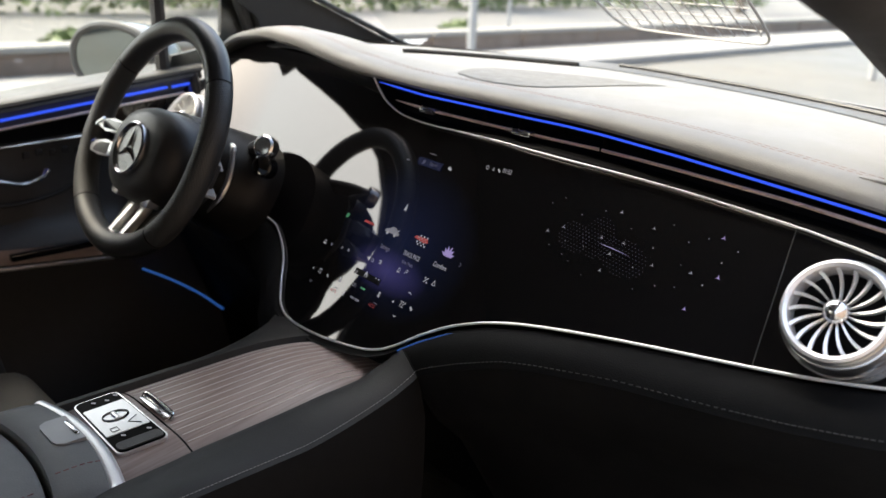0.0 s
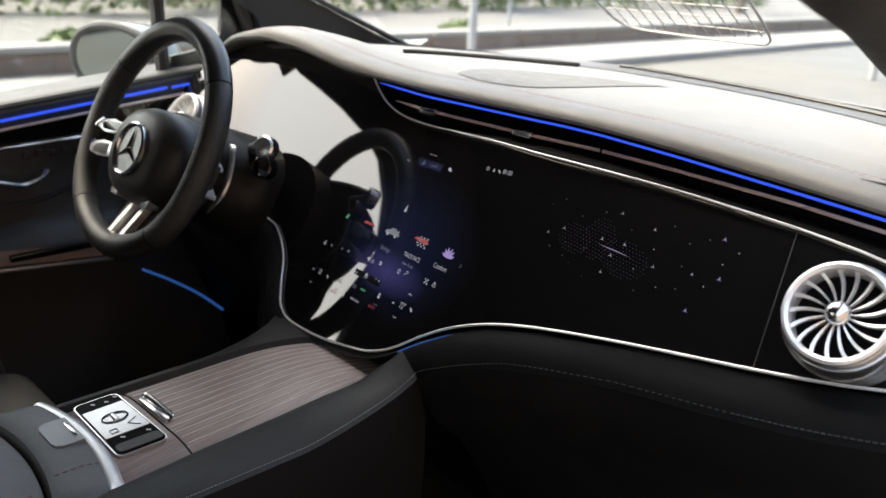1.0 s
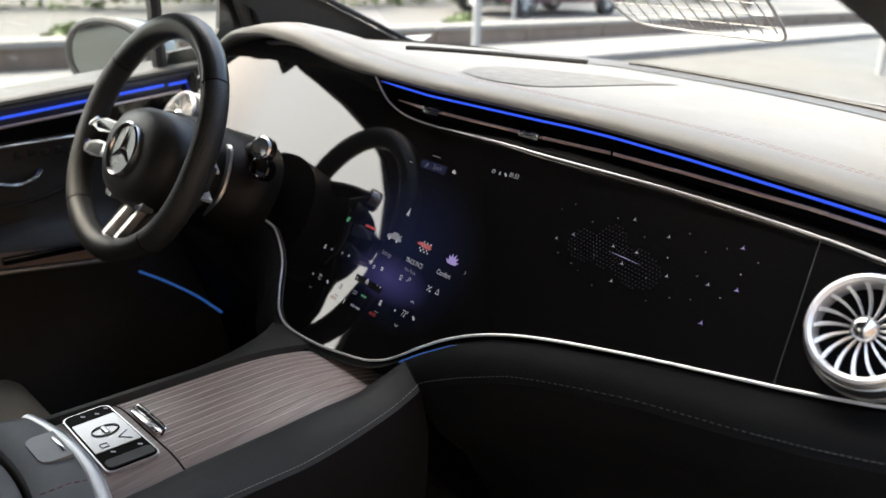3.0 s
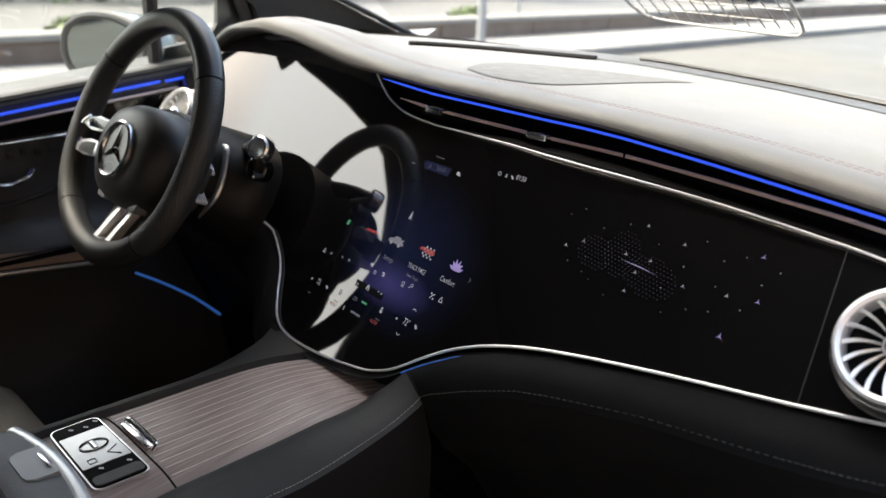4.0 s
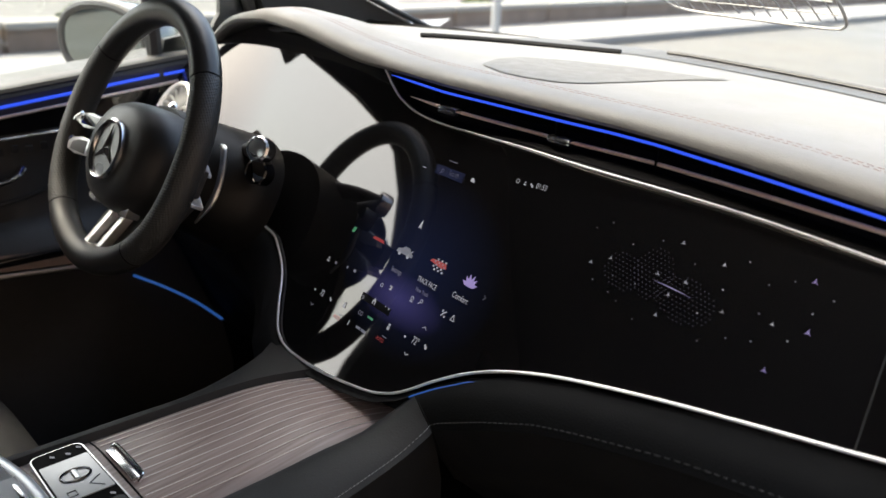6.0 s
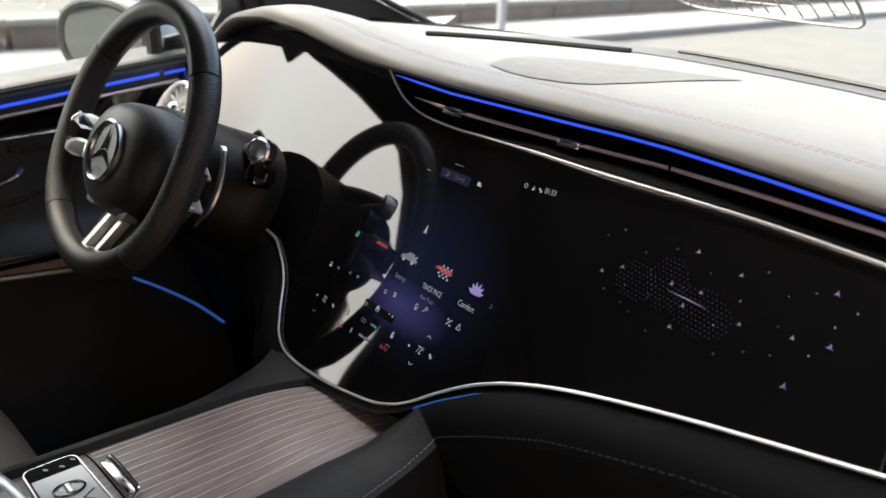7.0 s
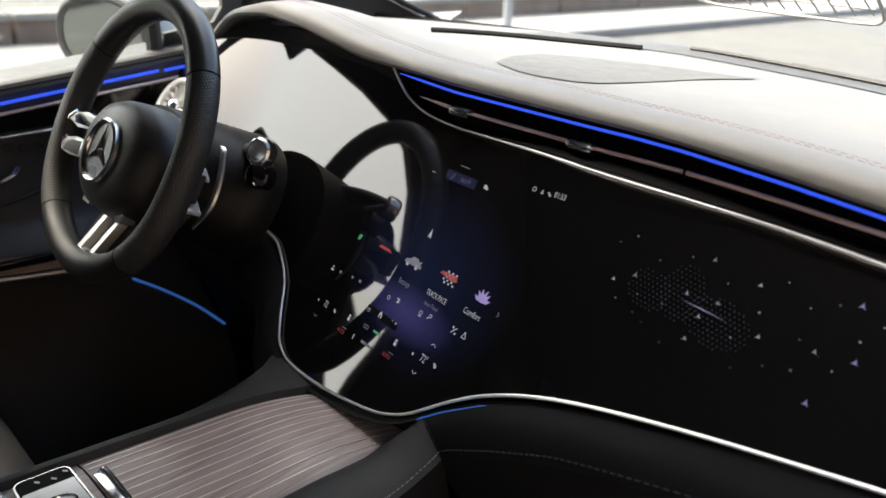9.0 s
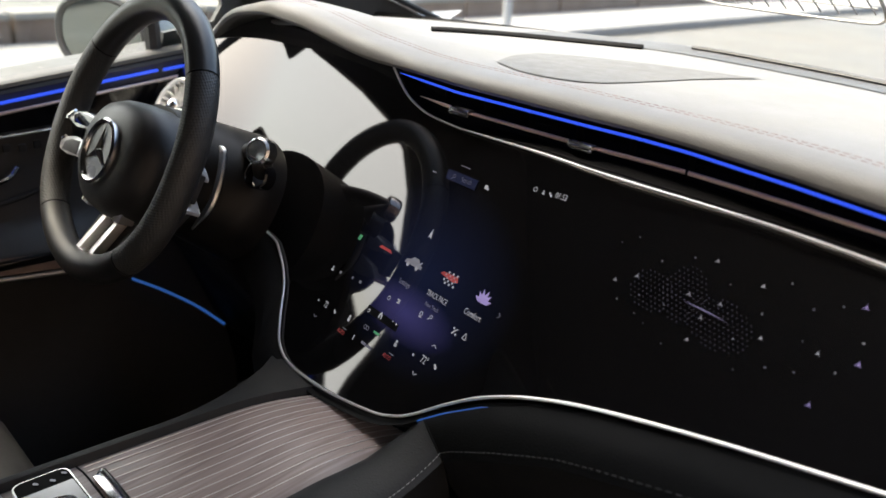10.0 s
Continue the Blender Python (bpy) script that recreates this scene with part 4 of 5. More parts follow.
for i in range(28):
    y = -0.50 + 0.64 * i / 27
    a = at(WL, max(-0.3, min(0.08, y)))
    z = cz(y)
    rise = max(0.0, (y + 0.09) / 0.23)
    w = 0.016 + 0.13 * rise ** 2.2
    up = 0.024 * rise ** 4 - 0.010 * rise
    rows.append([(a, y, z - 0.006), (a - 0.004, y, z + 0.002 + up * 0.15), (a - w * 0.6, y, z + 0.003 + up * 0.7), (a - w, y, z + up), (a - w - 0.008, y, z - 0.012 + up),
                 (a - w - 0.02, y, z - 0.08), (a - w - 0.02, y, z - 0.2), (a - w, y, 0.33)])
part("left_flank", grid(rows), M_CHARLEA, cons, "charcoal leather console side rising to the display")

# control panel
CP = [(-0.096, -0.218), (-0.088, -0.167), (0.049, -0.165), (0.039, -0.221)]


def cp_point(u, v, h=0.0):
    """u across 0..1, v forward 0..1 on the control panel."""
    a = Vector(CP[0]).lerp(Vector(CP[3]), u)
    b = Vector(CP[1]).lerp(Vector(CP[2]), u)
    p = a.lerp(b, v)
    return Vector((p.x, p.y, cz(p.y) + 0.004 + h))


def rounded(u0, v0, u1, v1, ru, rv, h, n=6):
    out = []
    for cu, cv, a0 in ((u1 - ru, v1 - rv, 0), (u0 + ru, v1 - rv, 90), (u0 + ru, v0 + rv, 180), (u1 - ru, v0 + rv, 270)):
        for k in range(n):
            a = radians(a0 + 90 * k / (n - 1))
            out.append(cp_point(cu + ru * math.cos(a), cv + rv * math.sin(a), h))
    return out


def raised(outline, depth, bevel=0.0012):
    bm = slab(outline, (0, 0, -depth))
    return bm


panel = part("control_panel", raised(rounded(0, 0, 1, 1, 0.07, 0.17, 0.0), 0.012), M_SILVER, cons, "silver-framed control panel")
part("black_field", raised(rounded(0.012, 0.032, 0.988, 0.968, 0.06, 0.15, 0.0006), 0.003), mat("black_key_field", (0.003, 0.003, 0.003), 0.45, grain=0.05, spec=0.02), panel)
part("key_field", raised(rounded(0.19, 0.06, 0.70, 0.94, 0.01, 0.03, 0.0016), 0.003), M_KEY, panel, "pale gloss centre key field")
oval = [cp_point(0.42 + 0.075 * math.cos(a), 0.52 + 0.26 * math.sin(a), 0.0022) for a in (2 * math.pi * k / 28 for k in range(28))]
part("oval_ring", tube(oval, 0.0011, 6, closed=True), M_GLOSSBLACK, panel)
part("oval_key", tube([cp_point(0.365, 0.52, 0.0022), cp_point(0.475, 0.52, 0.0022)], 0.003, 8, flat=0.5), M_SILVER, panel)
part("key_mark", tube([cp_point(0.52, 0.85, 0.002), cp_point(0.58, 0.62, 0.002), cp_point(0.66, 0.80, 0.002)], 0.0005, 5), M_GLOSSBLACK, panel)
part("key_mark", tube([cp_point(0.60, 0.36, 0.002), cp_point(0.66, 0.36, 0.002), cp_point(0.66, 0.22, 0.002), cp_point(0.60, 0.22, 0.002), cp_point(0.60, 0.36, 0.002)], 0.0004, 5), M_SOFTBLACK, panel)
part("rocker_key", raised(rounded(0.84, 0.07, 0.965, 0.93, 0.04, 0.1, 0.0022), 0.004), M_SOFTBLACK, panel, "black rocker key")
for u, v in ((0.10, 0.35), (0.13, 0.62), (0.09, 0.85), (0.76, 0.3), (0.79, 0.78)):
    part("key_symbol", tube([cp_point(u - 0.012, v, 0.002), cp_point(u + 0.012, v + 0.06, 0.002)], 0.0009, 5), M_UI, panel)

# armrest
arm = thing("armrest", "grey leather centre armrest with red stitching and silver border", "armrest")


def arm_edge(x):
    return -0.2235 - 1.3 * (x + 0.02) ** 2


for x0, x1, nm in ((-0.125, 0.105, "front_cushion"),):
    rows = []
    for i in range(30):
        x = x0 + (x1 - x0) * i / 29
        ye = arm_edge(x)
        edge = min(1, min(x - x0, x1 - x) / 0.02)
        hz = cz(ye) + 0.004 + 0.010 * math.sqrt(max(0, 1 - (1 - edge) ** 2))
        rows.append([(x, ye - 0.013, hz - 0.008), (x, ye - 0.015, hz), (x, ye - 0.03, hz + 0.003), (x, ye - 0.06, hz + 0.004), (x, ye - 0.068, hz + 0.001), (x, ye - 0.070, hz - 0.02)])
    part(nm, grid(rows), M_GREYLEA, arm, "grey leather front armrest cushion")
rows = []
for i in range(30):
    x = -0.135 + 0.25 * i / 29
    ye = arm_edge(x) - 0.072
    edge = min(1, min(x + 0.135, 0.115 - x) / 0.025)
    hz = cz(ye) + 0.008 + 0.012 * math.sqrt(max(0, 1 - (1 - edge) ** 2))
    rows.append([(x, ye, hz - 0.03), (x, ye - 0.003, hz - 0.003), (x, ye - 0.01, hz), (x, ye - 0.1, hz + 0.002), (x, ye - 0.3, hz + 0.002), (x, ye - 0.31, hz - 0.25)])
part("rear_cushion", grid(rows), M_GREYLEA, arm, "grey leather rear armrest lid")
rim_path = [(x, arm_edge(x) - 0.007, cz(arm_edge(x)) + 0.003) for x in np.linspace(-0.127, 0.092, 12)]
rim_path += [(0.104, -0.254, 0.6925), (0.110, -0.272, 0.6925), (0.1125, -0.30, 0.690), (0.113, -0.36, 0.684), (0.113, -0.45, 0.675)]
part("silver_border", tube(curve(rim_path, 60), 0.0095, 10, flat=0.75), M_ALU, arm, "brushed silver border band")
latch = part("latch_plate", raised([Vector((-0.018 + u * 0.058 - 0.036, arm_edge(-0.03) - 0.017 - v * 0.032, 0.7098)) for u, v in
                                    ((0, 0), (1, 0), (1, 0.7), (0.92, 0.93), (0.8, 1), (0.2, 1), (0.08, 0.93), (0, 0.7))], 0.006), mat("dull_silver", (0.34, 0.34, 0.34), 0.5, 0.5, grain=0.05), arm, "pale silver latch plate")
part("latch_lip", box((-0.023, arm_edge(-0.03) - 0.022, 0.7103), (0.034, 0.004, 0.002), 0.0008), M_CHROME, latch)
part("red_stitching", stitches([(0.055, arm_edge(0.055) - 0.016 - d, 0.7070 + 0.0035 * min(1, d * 60)) for d in np.linspace(0, 0.052, 8)], 0.005, 0.003, 0.0005, (0, 0, 0)), M_REDSTITCH, arm, "red stitching")
part("red_stitching", stitches([(0.060, arm_edge(0.06) - 0.085 - d, cz(arm_edge(0.06) - 0.072) + 0.0205) for d in np.linspace(0, 0.16, 8)], 0.005, 0.003, 0.0005, (0, 0, 0)), M_REDSTITCH, arm, "red stitching")

# ---------------------------------------------------------------- driver's door
door = thing("driver_door", "black driver's door with blue light strip and metal trims", "car door")
DX = -0.68


def belt(y):
    return 0.958 + 0.115 * y


rows = []
for i in range(50):
    y = -1.15 + 1.45 * i / 49
    b = belt(y)
    rows.append([(DX - 0.10, y, b + 0.012), (DX - 0.02, y, b + 0.012), (DX + 0.002, y, b + 0.006), (DX + 0.006, y, b - 0.004), (DX + 0.002, y, b - 0.016),
                 (DX - 0.004, y, b - 0.06), (DX - 0.010, y, b - 0.12), (DX - 0.012, y, b - 0.20), (DX + 0.004, y, 0.735), (DX + 0.03, y, 0.715), (DX + 0.035, y, 0.70),
                 (DX + 0.033, y, 0.685), (DX + 0.02, y, 0.66), (DX + 0.0, y, 0.60), (DX + 0.01, y, 0.50), (DX + 0.05, y, 0.42), (DX + 0.05, y, 0.30)])
part("door_panel", grid(rows), M_DOORLEA, door, "black leather and gloss door panel")


def dline(fz, y0, y1, dx=0.004, n=20):
    return [(DX + dx, y, fz(y)) for y in np.linspace(y0, y1, n)]


part("beltline_cap", tube(dline(lambda y: belt(y) + 0.004, -1.1, 0.29, -0.006), 0.012, 8, flat=0.6), M_CHARLEA, door, "dark padded window ledge")
part("light_strip", tube(dline(lambda y: 0.9425 + 0.118 * y, -1.1, 0.212, 0.008), 0.0026, 8), M_LED, door, "glowing blue ambient light strip")
part("light_strip", tube(dline(lambda y: 0.9425 + 0.112 * y, 0.222, 0.29, 0.008), 0.0025, 8), M_LED, door, "glowing blue ambient light strip")
part("warm_trim", tube(dline(lambda y: 0.9268 + 0.112 * y, -1.1, 0.26, 0.006), 0.0028, 8), M_COPPER, door, "slim warm metal trim")
part("chrome_trim", tube(dline(lambda y: 0.8895 + 0.045 * y, -1.1, 0.12, 0.002), 0.0034, 8), M_CHROME, door, "chrome trim line")
part("gloss_insert", grid([[(DX + 0.0015, y, 0.922 + 0.112 * y), (DX - 0.0015, y, 0.895 + 0.05 * y)] for y in np.linspace(-1.1, 0.26, 12)]), M_GLOSSBLACK, door)
part("armrest_trim", tube(dline(lambda y: 0.675 - 0.09 * y, -1.1, 0.07, 0.040), 0.0042, 8), M_SILVER, door, "silver armrest edge")
part("armrest_wood", grid([[(DX + 0.037, y, 0.708 - 0.09 * y), (DX + 0.041, y, 0.682 - 0.09 * y)] for y in np.linspace(-1.1, 0.05, 12)]), M_WOOD, door, "strip of brown wood")
part("window_switch", box((DX + 0.05, -0.03, 0.707), (0.014, 0.16, 0.012), 0.003), M_GLOSSBLACK, door, "black window switch block")
pull = curve([(DX + 0.006, -0.16, 0.85), (DX + 0.012, -0.10, 0.832), (DX + 0.014, -0.065, 0.823), (DX + 0.012, -0.035, 0.830), (DX + 0.004, -0.02, 0.84)], 20)
part("door_pull", tube(pull, 0.008, 10, flat=0.7), M_CHROME, door, "curved chrome door pull")
part("pull_bowl", tube(curve([(DX + 0.002, -0.2, 0.80), (DX + 0.004, -0.08, 0.785), (DX + 0.003, 0.02, 0.805), (DX + 0.001, 0.09, 0.86)], 20), 0.004, 8), M_SOFTBLACK, door)
for i in range(5):
    part("seat_key", box((DX + 0.002, -0.05 + 0.022 * i, 0.868 + 0.003 * (i % 2)), (0.006, 0.011, 0.012), 0.002), M_CHARLEA, door, "small seat control key")
part("foot_light", tube(curve([(-0.655, 0.13, 0.628), (-0.63, 0.17, 0.606), (-0.60, 0.215, 0.575), (-0.571, 0.252, 0.540)], 20), 0.0024, 8), M_LEDDIM, door, "dim blue light line by the footwell")
# window frame with sloped front edge
frame_line = [(-0.70, 0.43, 1.02), (-0.70, 0.345, 1.225), (-0.70, 0.245, 1.32), (-0.70, 0.14, 1.38), (-0.70, -0.06, 1.41), (-0.70, -0.5, 1.425), (-0.70, -1.0, 1.42), (-0.70, -1.15, 1.40)]
part("window_frame", tube(curve(frame_line, 50), 0.016, 8), M_SOFTBLACK, door, "black window frame")
part("window_divider", tube([(-0.715, 0.228, 0.975), (-0.715, 0.215, 1.33)], 0.014, 8), M_SOFTBLACK, door, "black quarter window post")
pane = [(-0.706, y, belt(y) - 0.02) for y in np.linspace(-1.12, 0.30, 10)] + [Vector(p) + Vector((-0.006, 0, 0)) for p in curve(frame_line, 24)[1:]]
pw = part("window_pane", slab(pane, (-0.004, 0, 0)), M_GLASS, door, "clear side window", smooth=False)
pw.visible_shadow = False

# ---------------------------------------------------------------- door mirror
mir = thing("door_mirror", "silver-grey door mirror outside the driver's window", "mirror")
mm = Matrix.Translation((-0.955, 0.262, 0.988)) @ Euler((0, 0, radians(22))).to_matrix().to_4x4() @ Matrix.Scale(0.98, 4)
rows = []
for f, d in ((0.02, 0.115), (0.45, 0.105), (0.75, 0.08), (0.93, 0.045), (1.0, 0.0), (0.97, -0.03), (0.93, -0.036)):
    rows.append([mm @ Vector((0.118 * f * abs(math.cos(t)) ** 0.88 * (1 if math.cos(t) > 0 else -1), d, 0.078 * f * abs(math.sin(t)) ** 0.88 * (1 if math.sin(t) > 0 else -1)))
                 for t in (2 * math.pi * k / 40 for k in range(40))])
part("housing", grid(rows, wrap=True), mat("grey_mirror_paint", (0.16, 0.17, 0.18), 0.25, 0.3, grain=0.05, scale=15, coat=0.6), mir, "rounded silver-grey housing")
mg = [mm @ Vector((0.104 * abs(math.cos(t)) ** 0.88 * (1 if math.cos(t) > 0 else -1), -0.038, 0.066 * abs(math.sin(t)) ** 0.88 * (1 if math.sin(t) > 0 else -1)))
      for t in (2 * math.pi * k / 40 for k in range(40))]
part("mirror_glass", slab(mg, mm.to_3x3() @ Vector((0, -0.002, 0))), mat("mirror_glass", (0.22, 0.24, 0.235), 0.03, 1.0, spec=0.5), mir, "mirror glass", smooth=False)
bz = [mm @ Vector((0.110 * abs(math.cos(t)) ** 0.88 * (1 if math.cos(t) > 0 else -1), -0.037, 0.072 * abs(math.sin(t)) ** 0.88 * (1 if math.sin(t) > 0 else -1))) for t in (2 * math.pi * k / 40 for k in range(40))]
part("bezel", tube(bz, 0.009, 8, closed=True, up=(0.3, -1, 0)), M_SOFTBLACK, mir, "black mirror bezel")
part("foot", tube([(-0.86, 0.25, 0.955), (-0.79, 0.255, 0.945), (-0.72, 0.26, 0.94)], 0.026, 10, flat=0.6), M_SOFTBLACK, mir, "black mirror foot")

# ---------------------------------------------------------------- driver's seat, footwell
seat = thing("driver_seat", "black leather driver's seat with padded cushion", "car seat")


def cushion(c, size, m, bv):
    bm = box((0, 0, 0), size, bv, segs=5)
    bmesh.ops.transform(bm, matrix=Matrix.Translation(c) @ m, verts=bm.verts)
    return bm


R = Euler((radians(8), 0, 0)).to_matrix().to_4x4()
part("seat_base", cushion((-0.385, -0.37, 0.455), (0.36, 0.50, 0.14), R, 0.06), M_SEATLEA, seat, "charcoal leather seat cushion")
for s in (-1, 1):
    part("side_bolster", cushion((-0.385 + s * 0.205, -0.39, 0.475), (0.11, 0.48, 0.16), R, 0.05), M_SEATLEA, seat, "raised side bolster")
RB = Euler((radians(-18), 0, 0)).to_matrix().to_4x4()
part("backrest", cushion((-0.385, -0.74, 0.86), (0.46, 0.15, 0.70), RB, 0.06), M_SEATLEA, seat, "charcoal leather backrest")
part("headrest", cushion((-0.385, -0.86, 1.29), (0.26, 0.11, 0.18), RB, 0.045), M_SEATLEA, seat, "padded headrest")
pseat = copy_thing(seat, pose(0.77, -0.12, 0))
pseat["label"] = "black leather passenger seat slid back"

# ---------------------------------------------------------------- cabin shell
cabin_floor = tagged(part("floor", box((0, -0.55, 0.31), (1.5, 2.7, 0.04), 0.005), M_CARPET), "black carpeted cabin floor", "floor", kind="structure")
roof = []
for i in range(14):
    x = -0.70 + 1.40 * i / 13
    dz = 0.05 * (x / 0.7) ** 2
    roof.append([(x, 0.20 - 0.10 * x * x, 1.425 - dz * 0.6), (x, 0.0, 1.45 - dz), (x, -0.5, 1.48 - dz), (x, -1.2, 1.47 - dz), (x, -1.9, 1.40 - dz),
                 (x, -1.9, 1.43 - dz), (x, -1.2, 1.50 - dz), (x, -0.5, 1.51 - dz), (x, 0.0, 1.48 - dz), (x, 0.20 - 0.10 * x * x, 1.455 - dz * 0.6)])
tagged(part("ceiling", grid(roof, wrap=True), M_HEAD), "dark fabric headliner", "ceiling", kind="structure")
tagged(part("wall_rear", box((0, -1.92, 0.64), (1.46, 0.05, 0.66), 0.01), M_HEAD), "dark lower rear wall under the rear window", "wall", kind="structure")
tagged(part("wall_firewall", box((0, 0.62, 0.66), (1.46, 0.04, 0.66), 0.01), M_VOID), "black front bulkhead behind the dashboard", "wall", kind="structure")
tagged(part("wall_left_rear", box((-0.715, -1.52, 0.70), (0.05, 0.76, 0.74), 0.02), M_BLACKLEA), "black rear side panel", "wall", kind="structure")
tagged(part("door_sill", box((0.74, -0.55, 0.36), (0.10, 2.4, 0.12), 0.02), M_SOFTBLACK), "black sill of the open doorway", "door sill", kind="structure")

pil = [(0.84, 1.0), (0.55, 1.118), (0.22, 1.262), (-0.05, 1.40), (-0.10, 1.445), (0.10, 1.405), (0.225, 1.335), (0.335, 1.225), (0.41, 1.09), (0.44, 0.97), (0.6, 0.95)]
lp = slab([(-0.655 - 0.02 * max(0, (z - 1.0)), y, z) for y, z in pil], (-0.05, 0, 0))
bmesh.ops.bevel(lp, geom=lp.edges[:], offset=0.006, segments=2, profile=0.6, affect="EDGES")
lpo = tagged(part("pillar", lp, M_CHARLEA), "dark trimmed windscreen pillar beside the driver's door", "pillar", kind="structure")
part("pillar_seal", tube(curve([(-0.650, 0.80, 1.022), (-0.650, 0.55, 1.124), (-0.652, 0.22, 1.268), (-0.66, -0.05, 1.405)], 20), 0.006, 8), M_CHARLEA, lpo, "dark windscreen edge seal")
# slab added out of direct view, cut so the display mirrors a bounded bright patch
reflection_edge = [(0.24, 1.145), (0.20, 1.15), (0.15, 1.168), (0.08, 1.19), (0.0, 1.205), (-0.07, 1.20), (-0.15, 1.16), (-0.20, 1.115), (-0.36, 0.965), (-0.45, 0.87), (-0.50, 0.70), (-1.20, 0.70), (-1.20, 1.42), (0.10, 1.42), (0.235, 1.31)]
tagged(part("pillar", slab([(-0.672, y, z) for y, z in reflection_edge], (-0.03, 0, 0)), M_HEAD, smooth=False), "added dark slab over the driver's window that bounds the display reflection", "pillar", kind="structure")
rp = tube(curve([(0.56, 0.62, 1.06), (0.565, 0.36, 1.152), (0.598, 0.15, 1.205), (0.628, -0.05, 1.247), (0.67, -0.3, 1.33), (0.68, -0.5, 1.42)], 30), 0.036, 16)
tagged(part("pillar", rp, M_HEAD), "dark windscreen pillar beside the open doorway", "pillar", kind="structure")
bp_ = slab([(0.70, -0.98, 0.35), (0.70, -0.82, 0.35), (0.66, -0.86, 1.43), (0.66, -0.98, 1.43)], (0.05, 0, 0))
tagged(part("pillar", bp_, M_HEAD), "dark centre pillar of the doorway", "pillar", kind="structure")

# windscreen
ws = []
for i in range(24):
    x = -0.67 + 1.34 * i / 23
    b = Vector((x, base_y(x) + 0.14, 1.025))
    t = Vector((x * 0.94, 0.22 - 0.10 * x * x, 1.428))
    ws.append([b.lerp(t, k / 8) + Vector((0, 0.03 * math.sin(math.pi * k / 8), 0.02 * math.sin(math.pi * k / 8))) for k in range(9)])
screen = tagged(part("window_1", grid(ws), M_GLASS), "clear raked windscreen", "windscreen", kind="structure")
screen.visible_shadow = False


def on_screen(x, f, off=-0.003):
    b = Vector((x, base_y(x) + 0.14, 1.025))
    t = Vector((x * 0.94, 0.22 - 0.10 * x * x, 1.428))
    s = math.sin(math.pi * f)
    return b.lerp(t, f) + Vector((0, 0.03 * s + off, 0.02 * s + off))


M_ETCH = mat("pale_etched_line", (0.36, 0.36, 0.35), 0.6)
patch = []
for k in range(11):
    x = -0.06 + 0.0262 * k
    f0 = 0.205 if k < 9 else 0.205 + 0.006 * (k - 8)
    patch.append(tube([on_screen(x - 0.10 * (f - f0), f) for f in np.linspace(f0, 0.52, 10)], 0.0011, 5))
for f in (0.235, 0.275, 0.315, 0.355, 0.395, 0.435, 0.475):
    patch.append(tube([on_screen(x, f) for x in np.linspace(-0.085, 0.208, 10)], 0.0011, 5))
tagged(part("sensor_mesh", join(*patch), M_ETCH, screen, "pale etched grid on the windscreen"), kind="stuff")
fr = [on_screen(x, f) for x, f in ((-0.11, 0.50), (-0.095, 0.30), (-0.08, 0.225), (-0.055, 0.200), (0.0, 0.192), (0.10, 0.188), (0.185, 0.188), (0.208, 0.198), (0.216, 0.225), (0.216, 0.30), (0.214, 0.52))]
part("mesh_border", tube(curve(fr, 60), 0.0024, 6), M_ETCH, screen, "pale rounded border of the grid")
cowl = []
for i in range(20):
    x = -0.70 + 1.40 * i / 19
    cowl.append([(x, base_y(x) - 0.01, 1.045), (x, base_y(x) + 0.06, 1.022), (x, base_y(x) + 0.16, 1.015), (x, base_y(x) + 0.22, 1.0)])
tagged(part("cowl", grid(cowl), M_SOFTBLACK), "black cowl panel under the windscreen", "cowl", kind="structure")
hood = []
for i in range(20):
    x = -0.86 + 1.72 * i / 19
    e = (x / 0.86) ** 2
    hood.append([(x, 0.98 - 0.2 * e, 0.995 - 0.05 * e), (x, 1.3, 0.955 - 0.08 * e), (x, 1.7, 0.88 - 0.10 * e), (x, 2.0 - 0.15 * e, 0.76 - 0.1 * e), (x, 2.08 - 0.25 * e, 0.5)])
tagged(part("car_bonnet", grid(hood), M_BODYPAINT), "pale silver bonnet of the car", "car bonnet", kind="structure")
side = [[(-0.75, y, belt(min(y, 0.6)) + 0.0), (-0.80, y, belt(min(y, 0.6)) - 0.03), (-0.90, y, 0.80), (-0.93, y, 0.6), (-0.88, y, 0.3)] for y in np.linspace(-1.9, 0.95, 20)]
tagged(part("car_flank", grid(side), M_BODYPAINT), "pale silver outer flank of the car", "car body", kind="structure")

tagged(part("wall_left_front", box((-0.72, 0.46, 0.64), (0.04, 0.36, 0.62), 0.01), M_BLACKLEA), "black footwell side panel", "wall", kind="structure")
tagged(part("wall_right_front", box((0.72, 0.46, 0.64), (0.04, 0.36, 0.62), 0.01), M_BLACKLEA), "black footwell side panel by the doorway", "wall", kind="structure")

# ---------------------------------------------------------------- street outside
M_ASPH = mat("worn_asphalt", (0.11, 0.106, 0.094), 0.6, grain=0.25, scale=3, rvar=0.2)
M_CONC = mat("pale_concrete_paving", (0.20, 0.198, 0.193), 0.8, grain=0.15, scale=4)
M_BROWN = mat("brown_stone_wall", (0.16, 0.12, 0.095), 0.85, grain=0.3, scale=5, bump=0.4, bscale=20)
M_COPING = mat("pale_stone_coping", (0.22, 0.215, 0.20), 0.8, grain=0.1, scale=6)
M_POST = mat("pale_painted_steel", (0.32, 0.325, 0.325), 0.5, grain=0.05)
M_LEAF = mat("shrub_leaves", (0.10, 0.14, 0.045), 0.6, grain=0.4, scale=6)
M_BARK = mat("grey_bark", (0.10, 0.085, 0.07), 0.9, grain=0.3, scale=20)
g = bmesh.new()
